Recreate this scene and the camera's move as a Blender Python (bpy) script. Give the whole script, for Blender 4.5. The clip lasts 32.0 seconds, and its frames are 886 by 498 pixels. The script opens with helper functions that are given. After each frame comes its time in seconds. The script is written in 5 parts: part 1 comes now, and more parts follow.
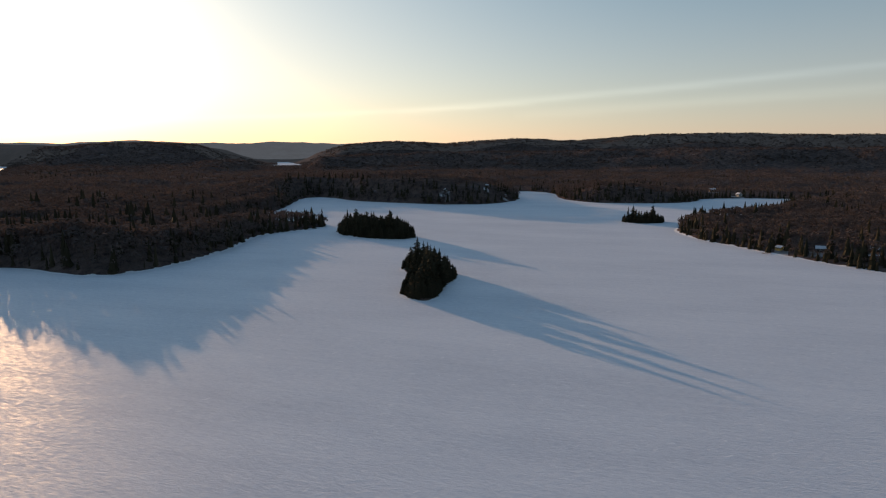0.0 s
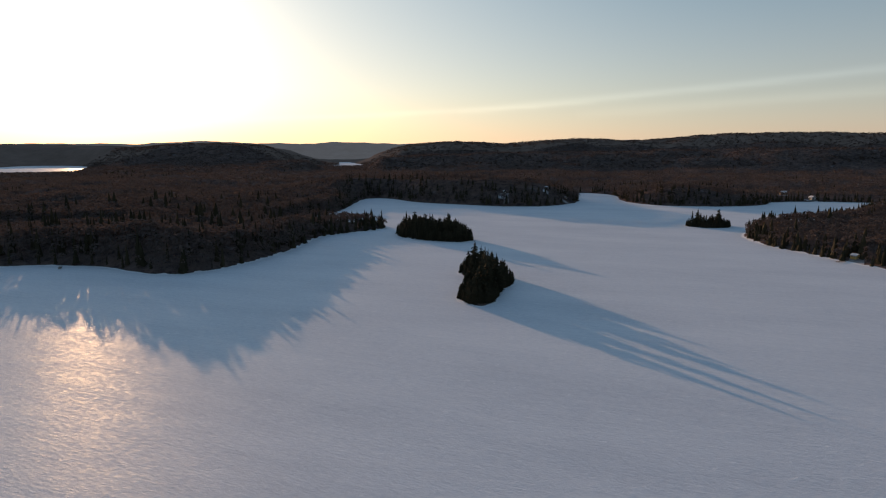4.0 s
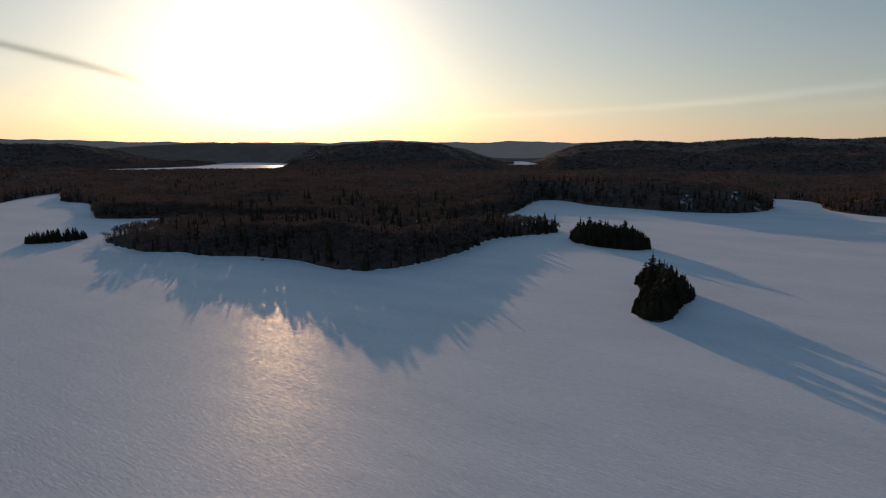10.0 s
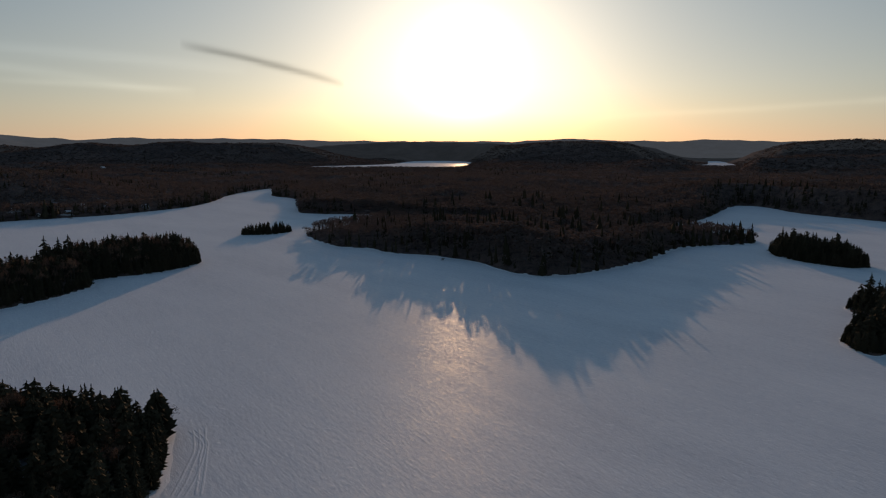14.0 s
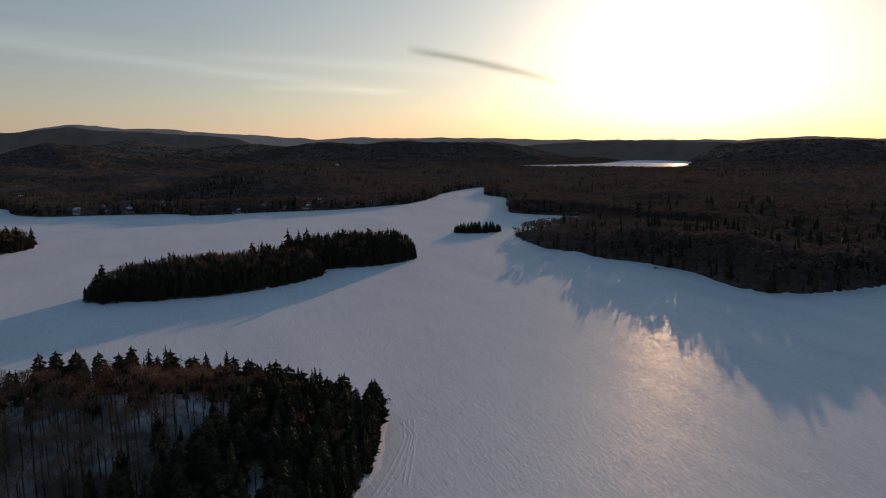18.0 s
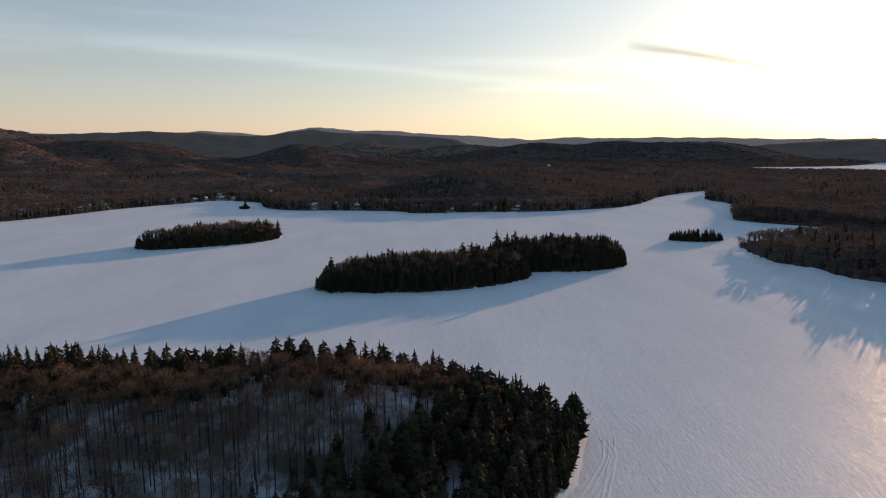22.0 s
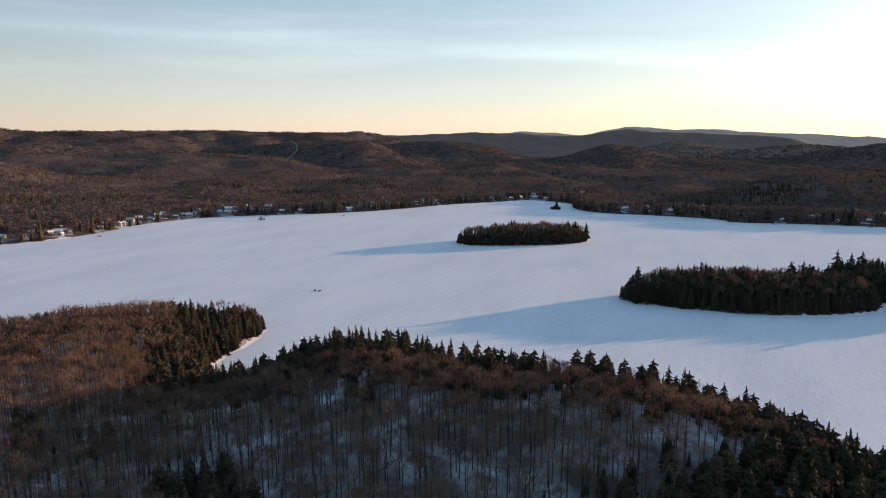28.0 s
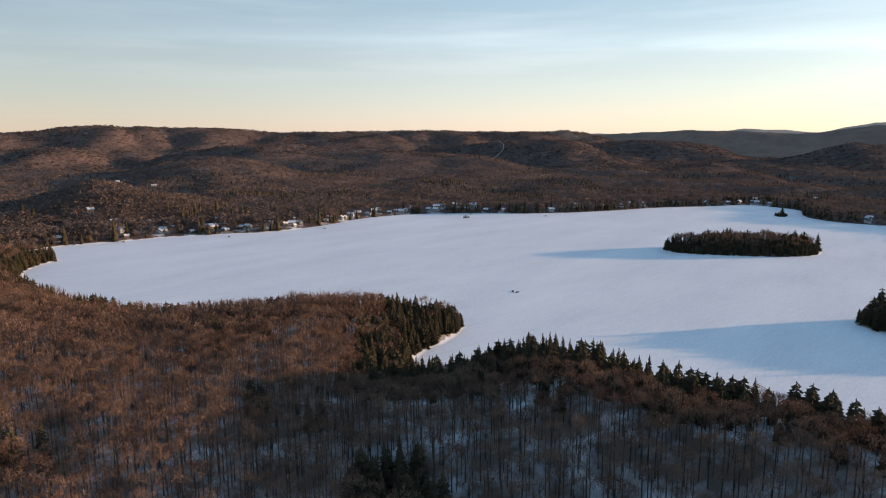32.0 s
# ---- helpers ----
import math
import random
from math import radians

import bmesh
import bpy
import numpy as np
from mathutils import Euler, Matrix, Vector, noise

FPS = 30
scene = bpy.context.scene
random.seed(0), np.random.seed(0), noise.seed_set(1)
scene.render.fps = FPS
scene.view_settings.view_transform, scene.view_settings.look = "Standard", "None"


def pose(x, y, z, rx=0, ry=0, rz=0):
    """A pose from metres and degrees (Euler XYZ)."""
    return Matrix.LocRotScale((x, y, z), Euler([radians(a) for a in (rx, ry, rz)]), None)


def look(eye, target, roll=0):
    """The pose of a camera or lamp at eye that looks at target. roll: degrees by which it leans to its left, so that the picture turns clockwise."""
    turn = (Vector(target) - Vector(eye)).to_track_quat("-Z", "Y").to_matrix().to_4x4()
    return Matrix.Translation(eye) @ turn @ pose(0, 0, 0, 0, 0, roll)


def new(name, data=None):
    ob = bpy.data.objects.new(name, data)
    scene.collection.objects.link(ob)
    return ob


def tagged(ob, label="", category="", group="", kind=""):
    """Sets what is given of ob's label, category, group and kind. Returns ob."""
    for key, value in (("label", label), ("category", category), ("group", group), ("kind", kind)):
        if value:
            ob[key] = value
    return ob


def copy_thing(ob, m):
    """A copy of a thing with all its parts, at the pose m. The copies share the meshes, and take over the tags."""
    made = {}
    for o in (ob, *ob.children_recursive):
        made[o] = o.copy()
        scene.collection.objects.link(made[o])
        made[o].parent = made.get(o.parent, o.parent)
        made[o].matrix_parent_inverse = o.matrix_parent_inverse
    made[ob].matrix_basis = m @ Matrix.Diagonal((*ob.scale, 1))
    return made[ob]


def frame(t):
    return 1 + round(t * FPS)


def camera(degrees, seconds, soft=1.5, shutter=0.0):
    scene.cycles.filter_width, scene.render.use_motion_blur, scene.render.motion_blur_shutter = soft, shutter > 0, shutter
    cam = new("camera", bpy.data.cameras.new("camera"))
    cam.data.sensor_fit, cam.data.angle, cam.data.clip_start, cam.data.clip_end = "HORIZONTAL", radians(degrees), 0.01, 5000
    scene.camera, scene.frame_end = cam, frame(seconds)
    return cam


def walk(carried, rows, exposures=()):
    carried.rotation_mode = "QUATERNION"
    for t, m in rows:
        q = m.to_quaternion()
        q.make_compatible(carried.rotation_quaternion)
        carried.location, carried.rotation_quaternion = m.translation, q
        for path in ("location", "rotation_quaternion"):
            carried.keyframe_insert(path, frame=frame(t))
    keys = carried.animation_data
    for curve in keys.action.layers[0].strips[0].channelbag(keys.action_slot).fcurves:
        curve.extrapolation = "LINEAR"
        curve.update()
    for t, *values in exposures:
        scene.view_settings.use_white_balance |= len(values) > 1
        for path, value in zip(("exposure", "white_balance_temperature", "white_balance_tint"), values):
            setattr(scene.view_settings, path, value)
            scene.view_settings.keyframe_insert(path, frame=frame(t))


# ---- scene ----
# seconds, stops, kelvin, tint
EXPO = [(0.0, 0.15, 6600, 11), (6.0, 0.02, 6600, 11.5), (9.0, -0.20, 6500, 11), (13.0, -0.65, 6400, 10.5), (17.0, -0.45, 6550, 12.5), (19.0, -0.14, 6600, 12.5), (23.0, 0.50, 6650, 13),
        (25.0, 0.71, 6600, 12.5), (28.0, 0.92, 6550, 11), (32.0, 1.03, 6500, 10.5)]
cam = camera(67.99, 32.0, soft=1.15)
# seconds, x, y, z, yaw, pitch, roll of a drone that climbs slowly and pans to its left
ROWS = [
    (0.0, 0.00, -0.00, 60.00, 0.00, -8.54, -0.01),
    (0.5, 0.38, -0.81, 60.51, 0.52, -8.55, -0.20),
    (1.0, 0.75, -1.22, 60.88, 1.29, -8.55, -0.11),
    (1.5, 0.96, -1.34, 61.20, 2.18, -8.58, -0.20),
    (2.0, 0.96, -1.15, 61.51, 2.97, -8.60, -0.14),
    (2.5, 0.84, -1.05, 61.66, 3.44, -8.60, -0.11),
    (4.5, 0.29, -0.54, 62.66, 6.14, -8.56, -0.01),
    (5.0, 0.11, -0.43, 62.97, 7.37, -8.57, 0.05),
    (5.5, 0.11, -0.45, 63.29, 8.52, -8.61, -0.01),
    (6.0, 0.00, -0.39, 63.62, 9.58, -8.64, 0.00),
    (6.5, -0.08, -0.36, 63.95, 10.71, -8.68, -0.02),
    (7.0, -0.05, -0.30, 64.29, 11.89, -8.71, 0.05),
    (7.5, -0.06, -0.36, 64.64, 13.12, -8.72, 0.06),
    (8.0, -0.10, -0.61, 65.07, 14.45, -8.71, 0.05),
    (8.5, 0.11, -0.96, 65.47, 15.84, -8.69, 0.06),
    (9.0, -0.14, -0.98, 65.79, 17.20, -8.69, 0.12),
    (9.5, -0.25, -0.50, 65.97, 18.68, -8.69, 0.13),
    (10.0, -0.43, -0.24, 66.22, 20.13, -8.71, 0.09),
    (10.5, -0.51, -0.08, 66.52, 21.59, -8.73, 0.11),
    (11.0, -0.62, 0.13, 66.89, 22.99, -8.78, 0.13),
    (11.5, -0.78, 0.49, 67.32, 24.70, -8.80, 0.15),
    (12.0, -0.94, 0.96, 67.72, 26.72, -8.83, 0.18),
    (12.5, -0.98, 1.33, 68.09, 28.88, -8.84, 0.20),
    (13.0, -0.75, 1.43, 68.42, 31.16, -8.86, 0.20),
    (13.5, -0.58, 1.37, 68.84, 33.49, -8.87, 0.18),
    (14.0, -0.42, 1.13, 69.31, 35.81, -8.89, 0.16),
    (14.5, -0.58, 1.19, 69.79, 38.13, -8.91, 0.22),
    (16.5, -0.93, 1.16, 71.19, 47.19, -9.01, 0.08),
    (17.0, -1.12, 1.38, 71.50, 49.46, -9.05, 0.09),
    (17.5, -1.31, 1.52, 71.69, 51.71, -9.06, 0.08),
    (18.0, -1.56, 1.39, 71.97, 53.93, -9.08, 0.06),
    (18.5, -1.74, 1.40, 72.18, 56.18, -9.09, 0.09),
    (19.0, -1.82, 1.52, 72.47, 58.45, -9.09, 0.04),
    (19.5, -1.81, 1.49, 72.76, 60.71, -9.10, 0.03),
    (20.0, -1.76, 1.45, 73.13, 62.96, -9.09, 0.01),
    (20.5, -1.69, 1.36, 73.42, 65.21, -9.09, -0.00),
    (21.0, -2.06, 1.67, 73.72, 67.51, -9.11, -0.06),
    (21.5, -2.50, 2.05, 73.82, 69.82, -9.11, -0.06),
    (22.0, -2.82, 2.34, 73.87, 72.12, -9.09, -0.08),
    (22.5, -3.02, 2.66, 74.05, 74.30, -9.10, -0.12),
    (23.0, -3.10, 2.64, 74.42, 76.61, -9.12, -0.09),
    (23.5, -3.02, 2.49, 74.93, 78.92, -9.13, -0.13),
    (24.0, -3.06, 2.35, 75.37, 81.21, -9.11, -0.16),
    (24.5, -3.27, 2.50, 75.73, 83.46, -9.10, -0.14),
    (25.0, -3.66, 2.35, 76.07, 85.62, -9.13, -0.16),
    (25.5, -3.87, 2.19, 76.40, 87.79, -9.12, -0.17),
    (27.5, -3.24, 1.78, 77.36, 96.47, -9.11, -0.19),
    (28.0, -3.09, 1.97, 77.62, 98.70, -9.11, -0.19),
    (28.5, -2.89, 2.26, 77.85, 100.93, -9.10, -0.16),
    (29.0, -2.93, 2.48, 78.12, 103.16, -9.10, -0.19),
    (29.5, -3.57, 2.22, 78.33, 105.35, -9.12, -0.17),
    (30.0, -4.16, 2.12, 78.53, 107.53, -9.11, -0.25),
    (30.5, -4.60, 2.24, 78.81, 109.76, -9.14, -0.26),
    (31.0, -4.69, 2.41, 79.10, 111.97, -9.16, -0.26),
    (31.5, -4.42, 2.53, 79.42, 114.16, -9.17, -0.32),
    (32.0, -4.19, 2.61, 79.75, 116.34, -9.16, -0.33),
]
walk(cam, [(t, pose(x, y, z, 90 + pitch, 0, yaw) @ pose(0, 0, 0, 0, 0, roll)) for t, x, y, z, yaw, pitch, roll in ROWS],
     EXPO)

# ---- world and sun ----
SUN_AZ, SUN_EL = 34.0, 6.6          # degrees left of +y, degrees above the horizon
sun_dir = Vector((-math.sin(radians(SUN_AZ)) * math.cos(radians(SUN_EL)), math.cos(radians(SUN_AZ)) * math.cos(radians(SUN_EL)), math.sin(radians(SUN_EL))))
world = bpy.data.worlds.new("winter_evening_sky")
scene.world = world
world.use_nodes = True


def link(tree, a, b):
    tree.links.new(a, b)


def node(tree, kind, **sets):
    n = tree.nodes.new(kind)
    for key, value in sets.items():
        setattr(n, key, value)
    return n


def math_node(tree, op, a, b=None, c=None):
    n = tree.nodes.new("ShaderNodeMath")
    n.operation = op
    for i, v in enumerate((a, b, c)):
        if v is None:
            continue
        if isinstance(v, (int, float)):
            n.inputs[i].default_value = v
        else:
            tree.links.new(v, n.inputs[i])
    return n.outputs[0]


def noise_node(nt, vec, scale, detail=4, rough=0.55):
    n = node(nt, "ShaderNodeTexNoise")
    n.inputs["Scale"].default_value, n.inputs["Detail"].default_value, n.inputs["Roughness"].default_value = scale, detail, rough
    if vec is not None:
        link(nt, vec, n.inputs["Vector"])
    return n.outputs[0]


def ramp_node(nt, fac, *stops):
    n = node(nt, "ShaderNodeValToRGB")
    e = n.color_ramp.elements
    while len(e) < len(stops):
        e.new(0.5)
    for k, (p, c) in zip(e, stops):
        k.position, k.color = p, (*c, 1)
    link(nt, fac, n.inputs[0])
    return n.outputs[0]


AUREOLE = (0.40, 0.88, 4.5)
SKY = 0.065
# cloud streaks: bearing and height of both ends, sag, half width (degrees), brighter (+) or darker (-)
CLOUDS = [(57.0, 7.85, 44.2, 5.1, 0.22, 0.30, -0.42), (100, 7.7, 56, 3.9, 0.55, 0.42, 0.12), (150, 9.2, 75, 7.1, 0.2, 0.9, 0.10), (150, 8.2, 110, 8.7, 0.0, 0.35, 0.07),
          (4, 3.2, -45, 6.7, 0.2, 0.32, 0.13), (-6, 2.9, -50, 5.0, 0.2, 0.40, 0.09), (24, 2.3, -8, 3.9, 0.0, 0.25, 0.07), (70, 4.6, 56, 4.4, 0.0, 0.22, 0.10),
          (76, 6.8, 52, 6.0, 0.3, 0.45, 0.09)]


def build_world():
    nt = world.node_tree
    nt.nodes.clear()
    out = node(nt, "ShaderNodeOutputWorld")
    bg = node(nt, "ShaderNodeBackground")
    bg.inputs["Strength"].default_value = 1.0
    sky = node(nt, "ShaderNodeTexSky", sky_type="NISHITA", sun_disc=False)
    sky.sun_elevation = radians(SUN_EL)
    sky.sun_rotation = radians(-SUN_AZ)
    sky.altitude, sky.air_density, sky.dust_density, sky.ozone_density = 300, 1.0, 0.5, 1.6
    coord = node(nt, "ShaderNodeTexCoord")
    norm = node(nt, "ShaderNodeVectorMath", operation="NORMALIZE")
    link(nt, coord.outputs["Generated"], norm.inputs[0])
    dot = node(nt, "ShaderNodeVectorMath", operation="DOT_PRODUCT")
    link(nt, norm.outputs[0], dot.inputs[0])
    dot.inputs[1].default_value = sun_dir
    d = math_node(nt, "MAXIMUM", dot.outputs["Value"], 0.0)
    # the haze round the low sun
    wide = math_node(nt, "MULTIPLY", math_node(nt, "POWER", d, 6.5), AUREOLE[0])
    mid = math_node(nt, "MULTIPLY", math_node(nt, "POWER", d, 60.0), AUREOLE[1])
    core = math_node(nt, "MULTIPLY", math_node(nt, "POWER", d, 900.0), AUREOLE[2])
    total = math_node(nt, "ADD", math_node(nt, "ADD", wide, mid), core)
    glow = node(nt, "ShaderNodeVectorMath", operation="SCALE")
    glow.inputs[0].default_value = (1.0, 0.87, 0.68)
    link(nt, total, glow.inputs["Scale"])
    scaled = node(nt, "ShaderNodeVectorMath", operation="SCALE")
    link(nt, sky.outputs[0], scaled.inputs[0])
    scaled.inputs["Scale"].default_value = SKY
    add = node(nt, "ShaderNodeVectorMath", operation="ADD")
    link(nt, scaled.outputs[0], add.inputs[0])
    link(nt, glow.outputs[0], add.inputs[1])
    sep = node(nt, "ShaderNodeSeparateXYZ")
    link(nt, norm.outputs[0], sep.inputs[0])
    # the thick air low over the horizon dims and yellows the glow under the sun
    low = ramp_node(nt, sep.outputs[2], (0.0, (0.50, 0.39, 0.35)), (0.022, (0.72, 0.62, 0.54)), (0.050, (0.95, 0.92, 0.87)), (0.085, (1.0, 1.0, 1.0)))
    thick = node(nt, "ShaderNodeMix", data_type="RGBA", blend_type="MULTIPLY")
    link(nt, math_node(nt, "POWER", d, 10.0), thick.inputs[0])
    link(nt, add.outputs[0], thick.inputs[6])
    link(nt, low, thick.inputs[7])
    # the sky pales towards the sun's side
    side = node(nt, "ShaderNodeMapRange", interpolation_type="SMOOTHSTEP")
    side.inputs[1].default_value, side.inputs[2].default_value, side.inputs[3].default_value = -0.55, 0.35, 0.70
    link(nt, dot.outputs["Value"], side.inputs[0])
    # the veil of thin high haze: warm over the horizon, paler and bluer above
    veil = node(nt, "ShaderNodeValToRGB")
    stops = ((0.0, (0.305, 0.228, 0.240)), (0.07, (0.226, 0.214, 0.230)), (0.20, (0.130, 0.167, 0.202)), (0.34, (0.062, 0.128, 0.200)), (1.0, (0.100, 0.185, 0.300)))
    while len(veil.color_ramp.elements) < len(stops):
        veil.color_ramp.elements.new(0.5)
    for e, (p, c) in zip(veil.color_ramp.elements, stops):
        e.position, e.color = p, (*c, 1)
    link(nt, sep.outputs[2], veil.inputs[0])
    hazed = node(nt, "ShaderNodeVectorMath", operation="ADD")
    link(nt, thick.outputs[2], hazed.inputs[0])
    link(nt, veil.outputs[0], hazed.inputs[1])
    # bearing left of +y and height, in degrees
    az = math_node(nt, "MULTIPLY", math_node(nt, "ARCTAN2", math_node(nt, "MULTIPLY", sep.outputs[0], -1.0), sep.outputs[1]), 180 / math.pi)
    el = math_node(nt, "MULTIPLY", math_node(nt, "ARCSINE", sep.outputs[2]), 180 / math.pi)
    place2 = node(nt, "ShaderNodeCombineXYZ")
    link(nt, math_node(nt, "MULTIPLY", az, 0.10), place2.inputs[0])
    link(nt, el, place2.inputs[1])
    wisp = noise_node(nt, place2.outputs[0], 1.3, 5, 0.6)
    now = hazed.outputs[0]
    # thin cirrus, thicker higher up
    cirrus = noise_node(nt, place2.outputs[0], 0.42, 5, 0.55)
    veiled = node(nt, "ShaderNodeMapRange", interpolation_type="SMOOTHSTEP")
    veiled.inputs[1].default_value, veiled.inputs[2].default_value = 0.40, 0.68
    link(nt, cirrus, veiled.inputs[0])
    high = node(nt, "ShaderNodeMapRange", interpolation_type="SMOOTHSTEP")
    high.inputs[1].default_value, high.inputs[2].default_value = 3.0, 8.0
    link(nt, el, high.inputs[0])
    pale = node(nt, "ShaderNodeVectorMath", operation="MULTIPLY_ADD")
    spread = node(nt, "ShaderNodeCombineXYZ")
    west = node(nt, "ShaderNodeMapRange", interpolation_type="SMOOTHSTEP")
    west.inputs[1].default_value, west.inputs[2].default_value = 55.0, 105.0
    link(nt, az, west.inputs[0])
    amount = math_node(nt, "MULTIPLY", math_node(nt, "MULTIPLY", veiled.outputs[0], high.outputs[0]), west.outputs[0])
    for i in range(3):
        link(nt, amount, spread.inputs[i])
    link(nt, spread.outputs[0], pale.inputs[0])
    pale.inputs[1].default_value = (0.046, 0.042, 0.038)
    link(nt, now, pale.inputs[2])
    now = pale.outputs[0]
    for a0, e0, a1, e1, sag, wide, strength in CLOUDS:
        # a streak from one end to the other, thickest in the middle
        f = math_node(nt, "DIVIDE", math_node(nt, "SUBTRACT", az, a0), a1 - a0)
        arch = math_node(nt, "MULTIPLY", math_node(nt, "MULTIPLY", f, math_node(nt, "SUBTRACT", 1.0, f)), 4.0)
        arch = math_node(nt, "MAXIMUM", arch, 0.0)
        mid_el = math_node(nt, "ADD", math_node(nt, "MULTIPLY_ADD", f, e1 - e0, e0), math_node(nt, "MULTIPLY", arch, sag))
        off = math_node(nt, "DIVIDE", math_node(nt, "ADD", math_node(nt, "SUBTRACT", el, mid_el), math_node(nt, "MULTIPLY_ADD", wisp, 1.2 * wide, -0.6 * wide)), wide)
        mask = math_node(nt, "EXPONENT", math_node(nt, "MULTIPLY", math_node(nt, "MULTIPLY", off, off), -1.0))
        mask = math_node(nt, "MULTIPLY", math_node(nt, "MULTIPLY", mask, math_node(nt, "SQRT", arch)), math_node(nt, "MULTIPLY_ADD", wisp, 0.9, 0.5))
        mul = math_node(nt, "MULTIPLY_ADD", mask, strength, 1.0)
        mul = math_node(nt, "MAXIMUM", mul, 0.05)
        s = node(nt, "ShaderNodeVectorMath", operation="SCALE")
        link(nt, now, s.inputs[0])
        link(nt, mul, s.inputs["Scale"])
        now = s.outputs[0]
    sided = node(nt, "ShaderNodeVectorMath", operation="SCALE")
    link(nt, now, sided.inputs[0])
    link(nt, side.outputs[0], sided.inputs["Scale"])
    link(nt, sided.outputs[0], bg.inputs["Color"])
    link(nt, bg.outputs[0], out.inputs[0])


build_world()
sun = new("sun", bpy.data.lights.new("sun", "SUN"))
sun.data.energy, sun.data.angle, sun.data.color = 4.3, radians(0.5), (1.0, 0.62, 0.37)
sun.matrix_world = look((0, 0, 300), Vector((0, 0, 300)) - sun_dir)
tagged(sun, kind="structure")


# ---- materials ----
def material(name, rough=0.8, spec=0.3):
    m = bpy.data.materials.new(name)
    m.use_nodes = True
    b = m.node_tree.nodes["Principled BSDF"]
    b.inputs["Roughness"].default_value = rough
    b.inputs["Specular IOR Level"].default_value = spec
    return m, m.node_tree, b


def stretched(nt, angle, sx, sy, sz=1.0):
    geo = node(nt, "ShaderNodeNewGeometry")
    mp = node(nt, "ShaderNodeMapping")
    mp.inputs["Rotation"].default_value = (0, 0, radians(angle))
    mp.inputs["Scale"].default_value = (sx, sy, sz)
    link(nt, geo.outputs["Position"], mp.inputs[0])
    return mp.outputs[0]


def grained(nt, angle, along, across):
    """Places measured along and across a direction on the ground, in grains of those lengths in metres."""
    geo = node(nt, "ShaderNodeNewGeometry")
    mp = node(nt, "ShaderNodeMapping", vector_type="TEXTURE")
    mp.inputs["Rotation"].default_value = (0, 0, radians(angle))
    mp.inputs["Scale"].default_value = (along, across, 1.0)
    link(nt, geo.outputs["Position"], mp.inputs[0])
    return mp.outputs[0]


WIND = -17.0        # the way the drifts run, degrees from +x


def snow_ice(name="wind_packed_snow_on_ice", low=(0.49, 0.505, 0.54), mid=(0.605, 0.615, 0.64), high=(0.71, 0.71, 0.72), glint=0.023):
    m, nt, b = material(name, 0.9, 0.0)
    drift = noise_node(nt, grained(nt, WIND, 2.6, 0.95), 1.0, 5, 0.64)      # sastrugi
    fine = noise_node(nt, grained(nt, WIND + 8, 1.3, 0.42), 1.0, 4, 0.65)
    streak = noise_node(nt, grained(nt, WIND - 2, 14, 2.4), 1.0, 4, 0.6)
    wide = noise_node(nt, grained(nt, WIND + 4, 90, 30), 1.0, 5)
    swell = noise_node(nt, grained(nt, WIND, 24, 7), 1.0, 4, 0.6)
    shade = math_node(nt, "MULTIPLY_ADD", fine, 0.26, math_node(nt, "MULTIPLY_ADD", drift, 0.28, math_node(nt, "MULTIPLY_ADD", streak, 0.16, math_node(nt, "MULTIPLY", wide, 0.30))))
    col = ramp_node(nt, shade, (0.36, low), (0.50, mid), (0.64, high))
    h = math_node(nt, "MULTIPLY_ADD", swell, 0.6, math_node(nt, "MULTIPLY_ADD", drift, 0.7, math_node(nt, "MULTIPLY_ADD", streak, 0.12, math_node(nt, "MULTIPLY", fine, 0.42))))
    rough, gentle = node(nt, "ShaderNodeBump"), node(nt, "ShaderNodeBump")
    for bump, strength, deep in ((rough, 0.75, 0.175), (gentle, 0.75, 0.15)):
        bump.inputs["Strength"].default_value, bump.inputs["Distance"].default_value = strength, deep
        link(nt, h, bump.inputs["Height"])
    # packed snow scatters most light all round and some of it onwards; a thin glaze of wind crust glints in patches
    nt.nodes.remove(b)
    snow, onward, glaze = node(nt, "ShaderNodeBsdfDiffuse"), node(nt, "ShaderNodeBsdfAnisotropic"), node(nt, "ShaderNodeBsdfAnisotropic")
    onward.inputs["Roughness"].default_value, glaze.inputs["Roughness"].default_value = 0.62, 0.31
    onward.inputs["Color"].default_value = (0.95, 0.95, 0.95, 1)
    glaze.inputs["Color"].default_value = (1.0, 0.95, 0.78, 1)
    link(nt, col, snow.inputs["Color"])
    crusted = node(nt, "ShaderNodeMapRange")
    crusted.inputs[1].default_value, crusted.inputs[2].default_value, crusted.inputs[3].default_value, crusted.inputs[4].default_value = 0.42, 0.62, 0.0, glint
    link(nt, math_node(nt, "MULTIPLY_ADD", drift, 0.75, math_node(nt, "MULTIPLY", swell, 0.25)), crusted.inputs[0])
    under, over = node(nt, "ShaderNodeMixShader"), node(nt, "ShaderNodeMixShader")
    under.inputs[0].default_value = 0.050
    link(nt, crusted.outputs[0], over.inputs[0])
    for sh, bump, mix, slot in ((snow, rough, under, 1), (onward, rough, under, 2), (glaze, gentle, over, 2)):
        link(nt, bump.outputs[0], sh.inputs["Normal"])
        link(nt, sh.outputs[0], mix.inputs[slot])
    link(nt, under.outputs[0], over.inputs[1])
    link(nt, over.outputs[0], nt.nodes["Material Output"].inputs[0])
    return m


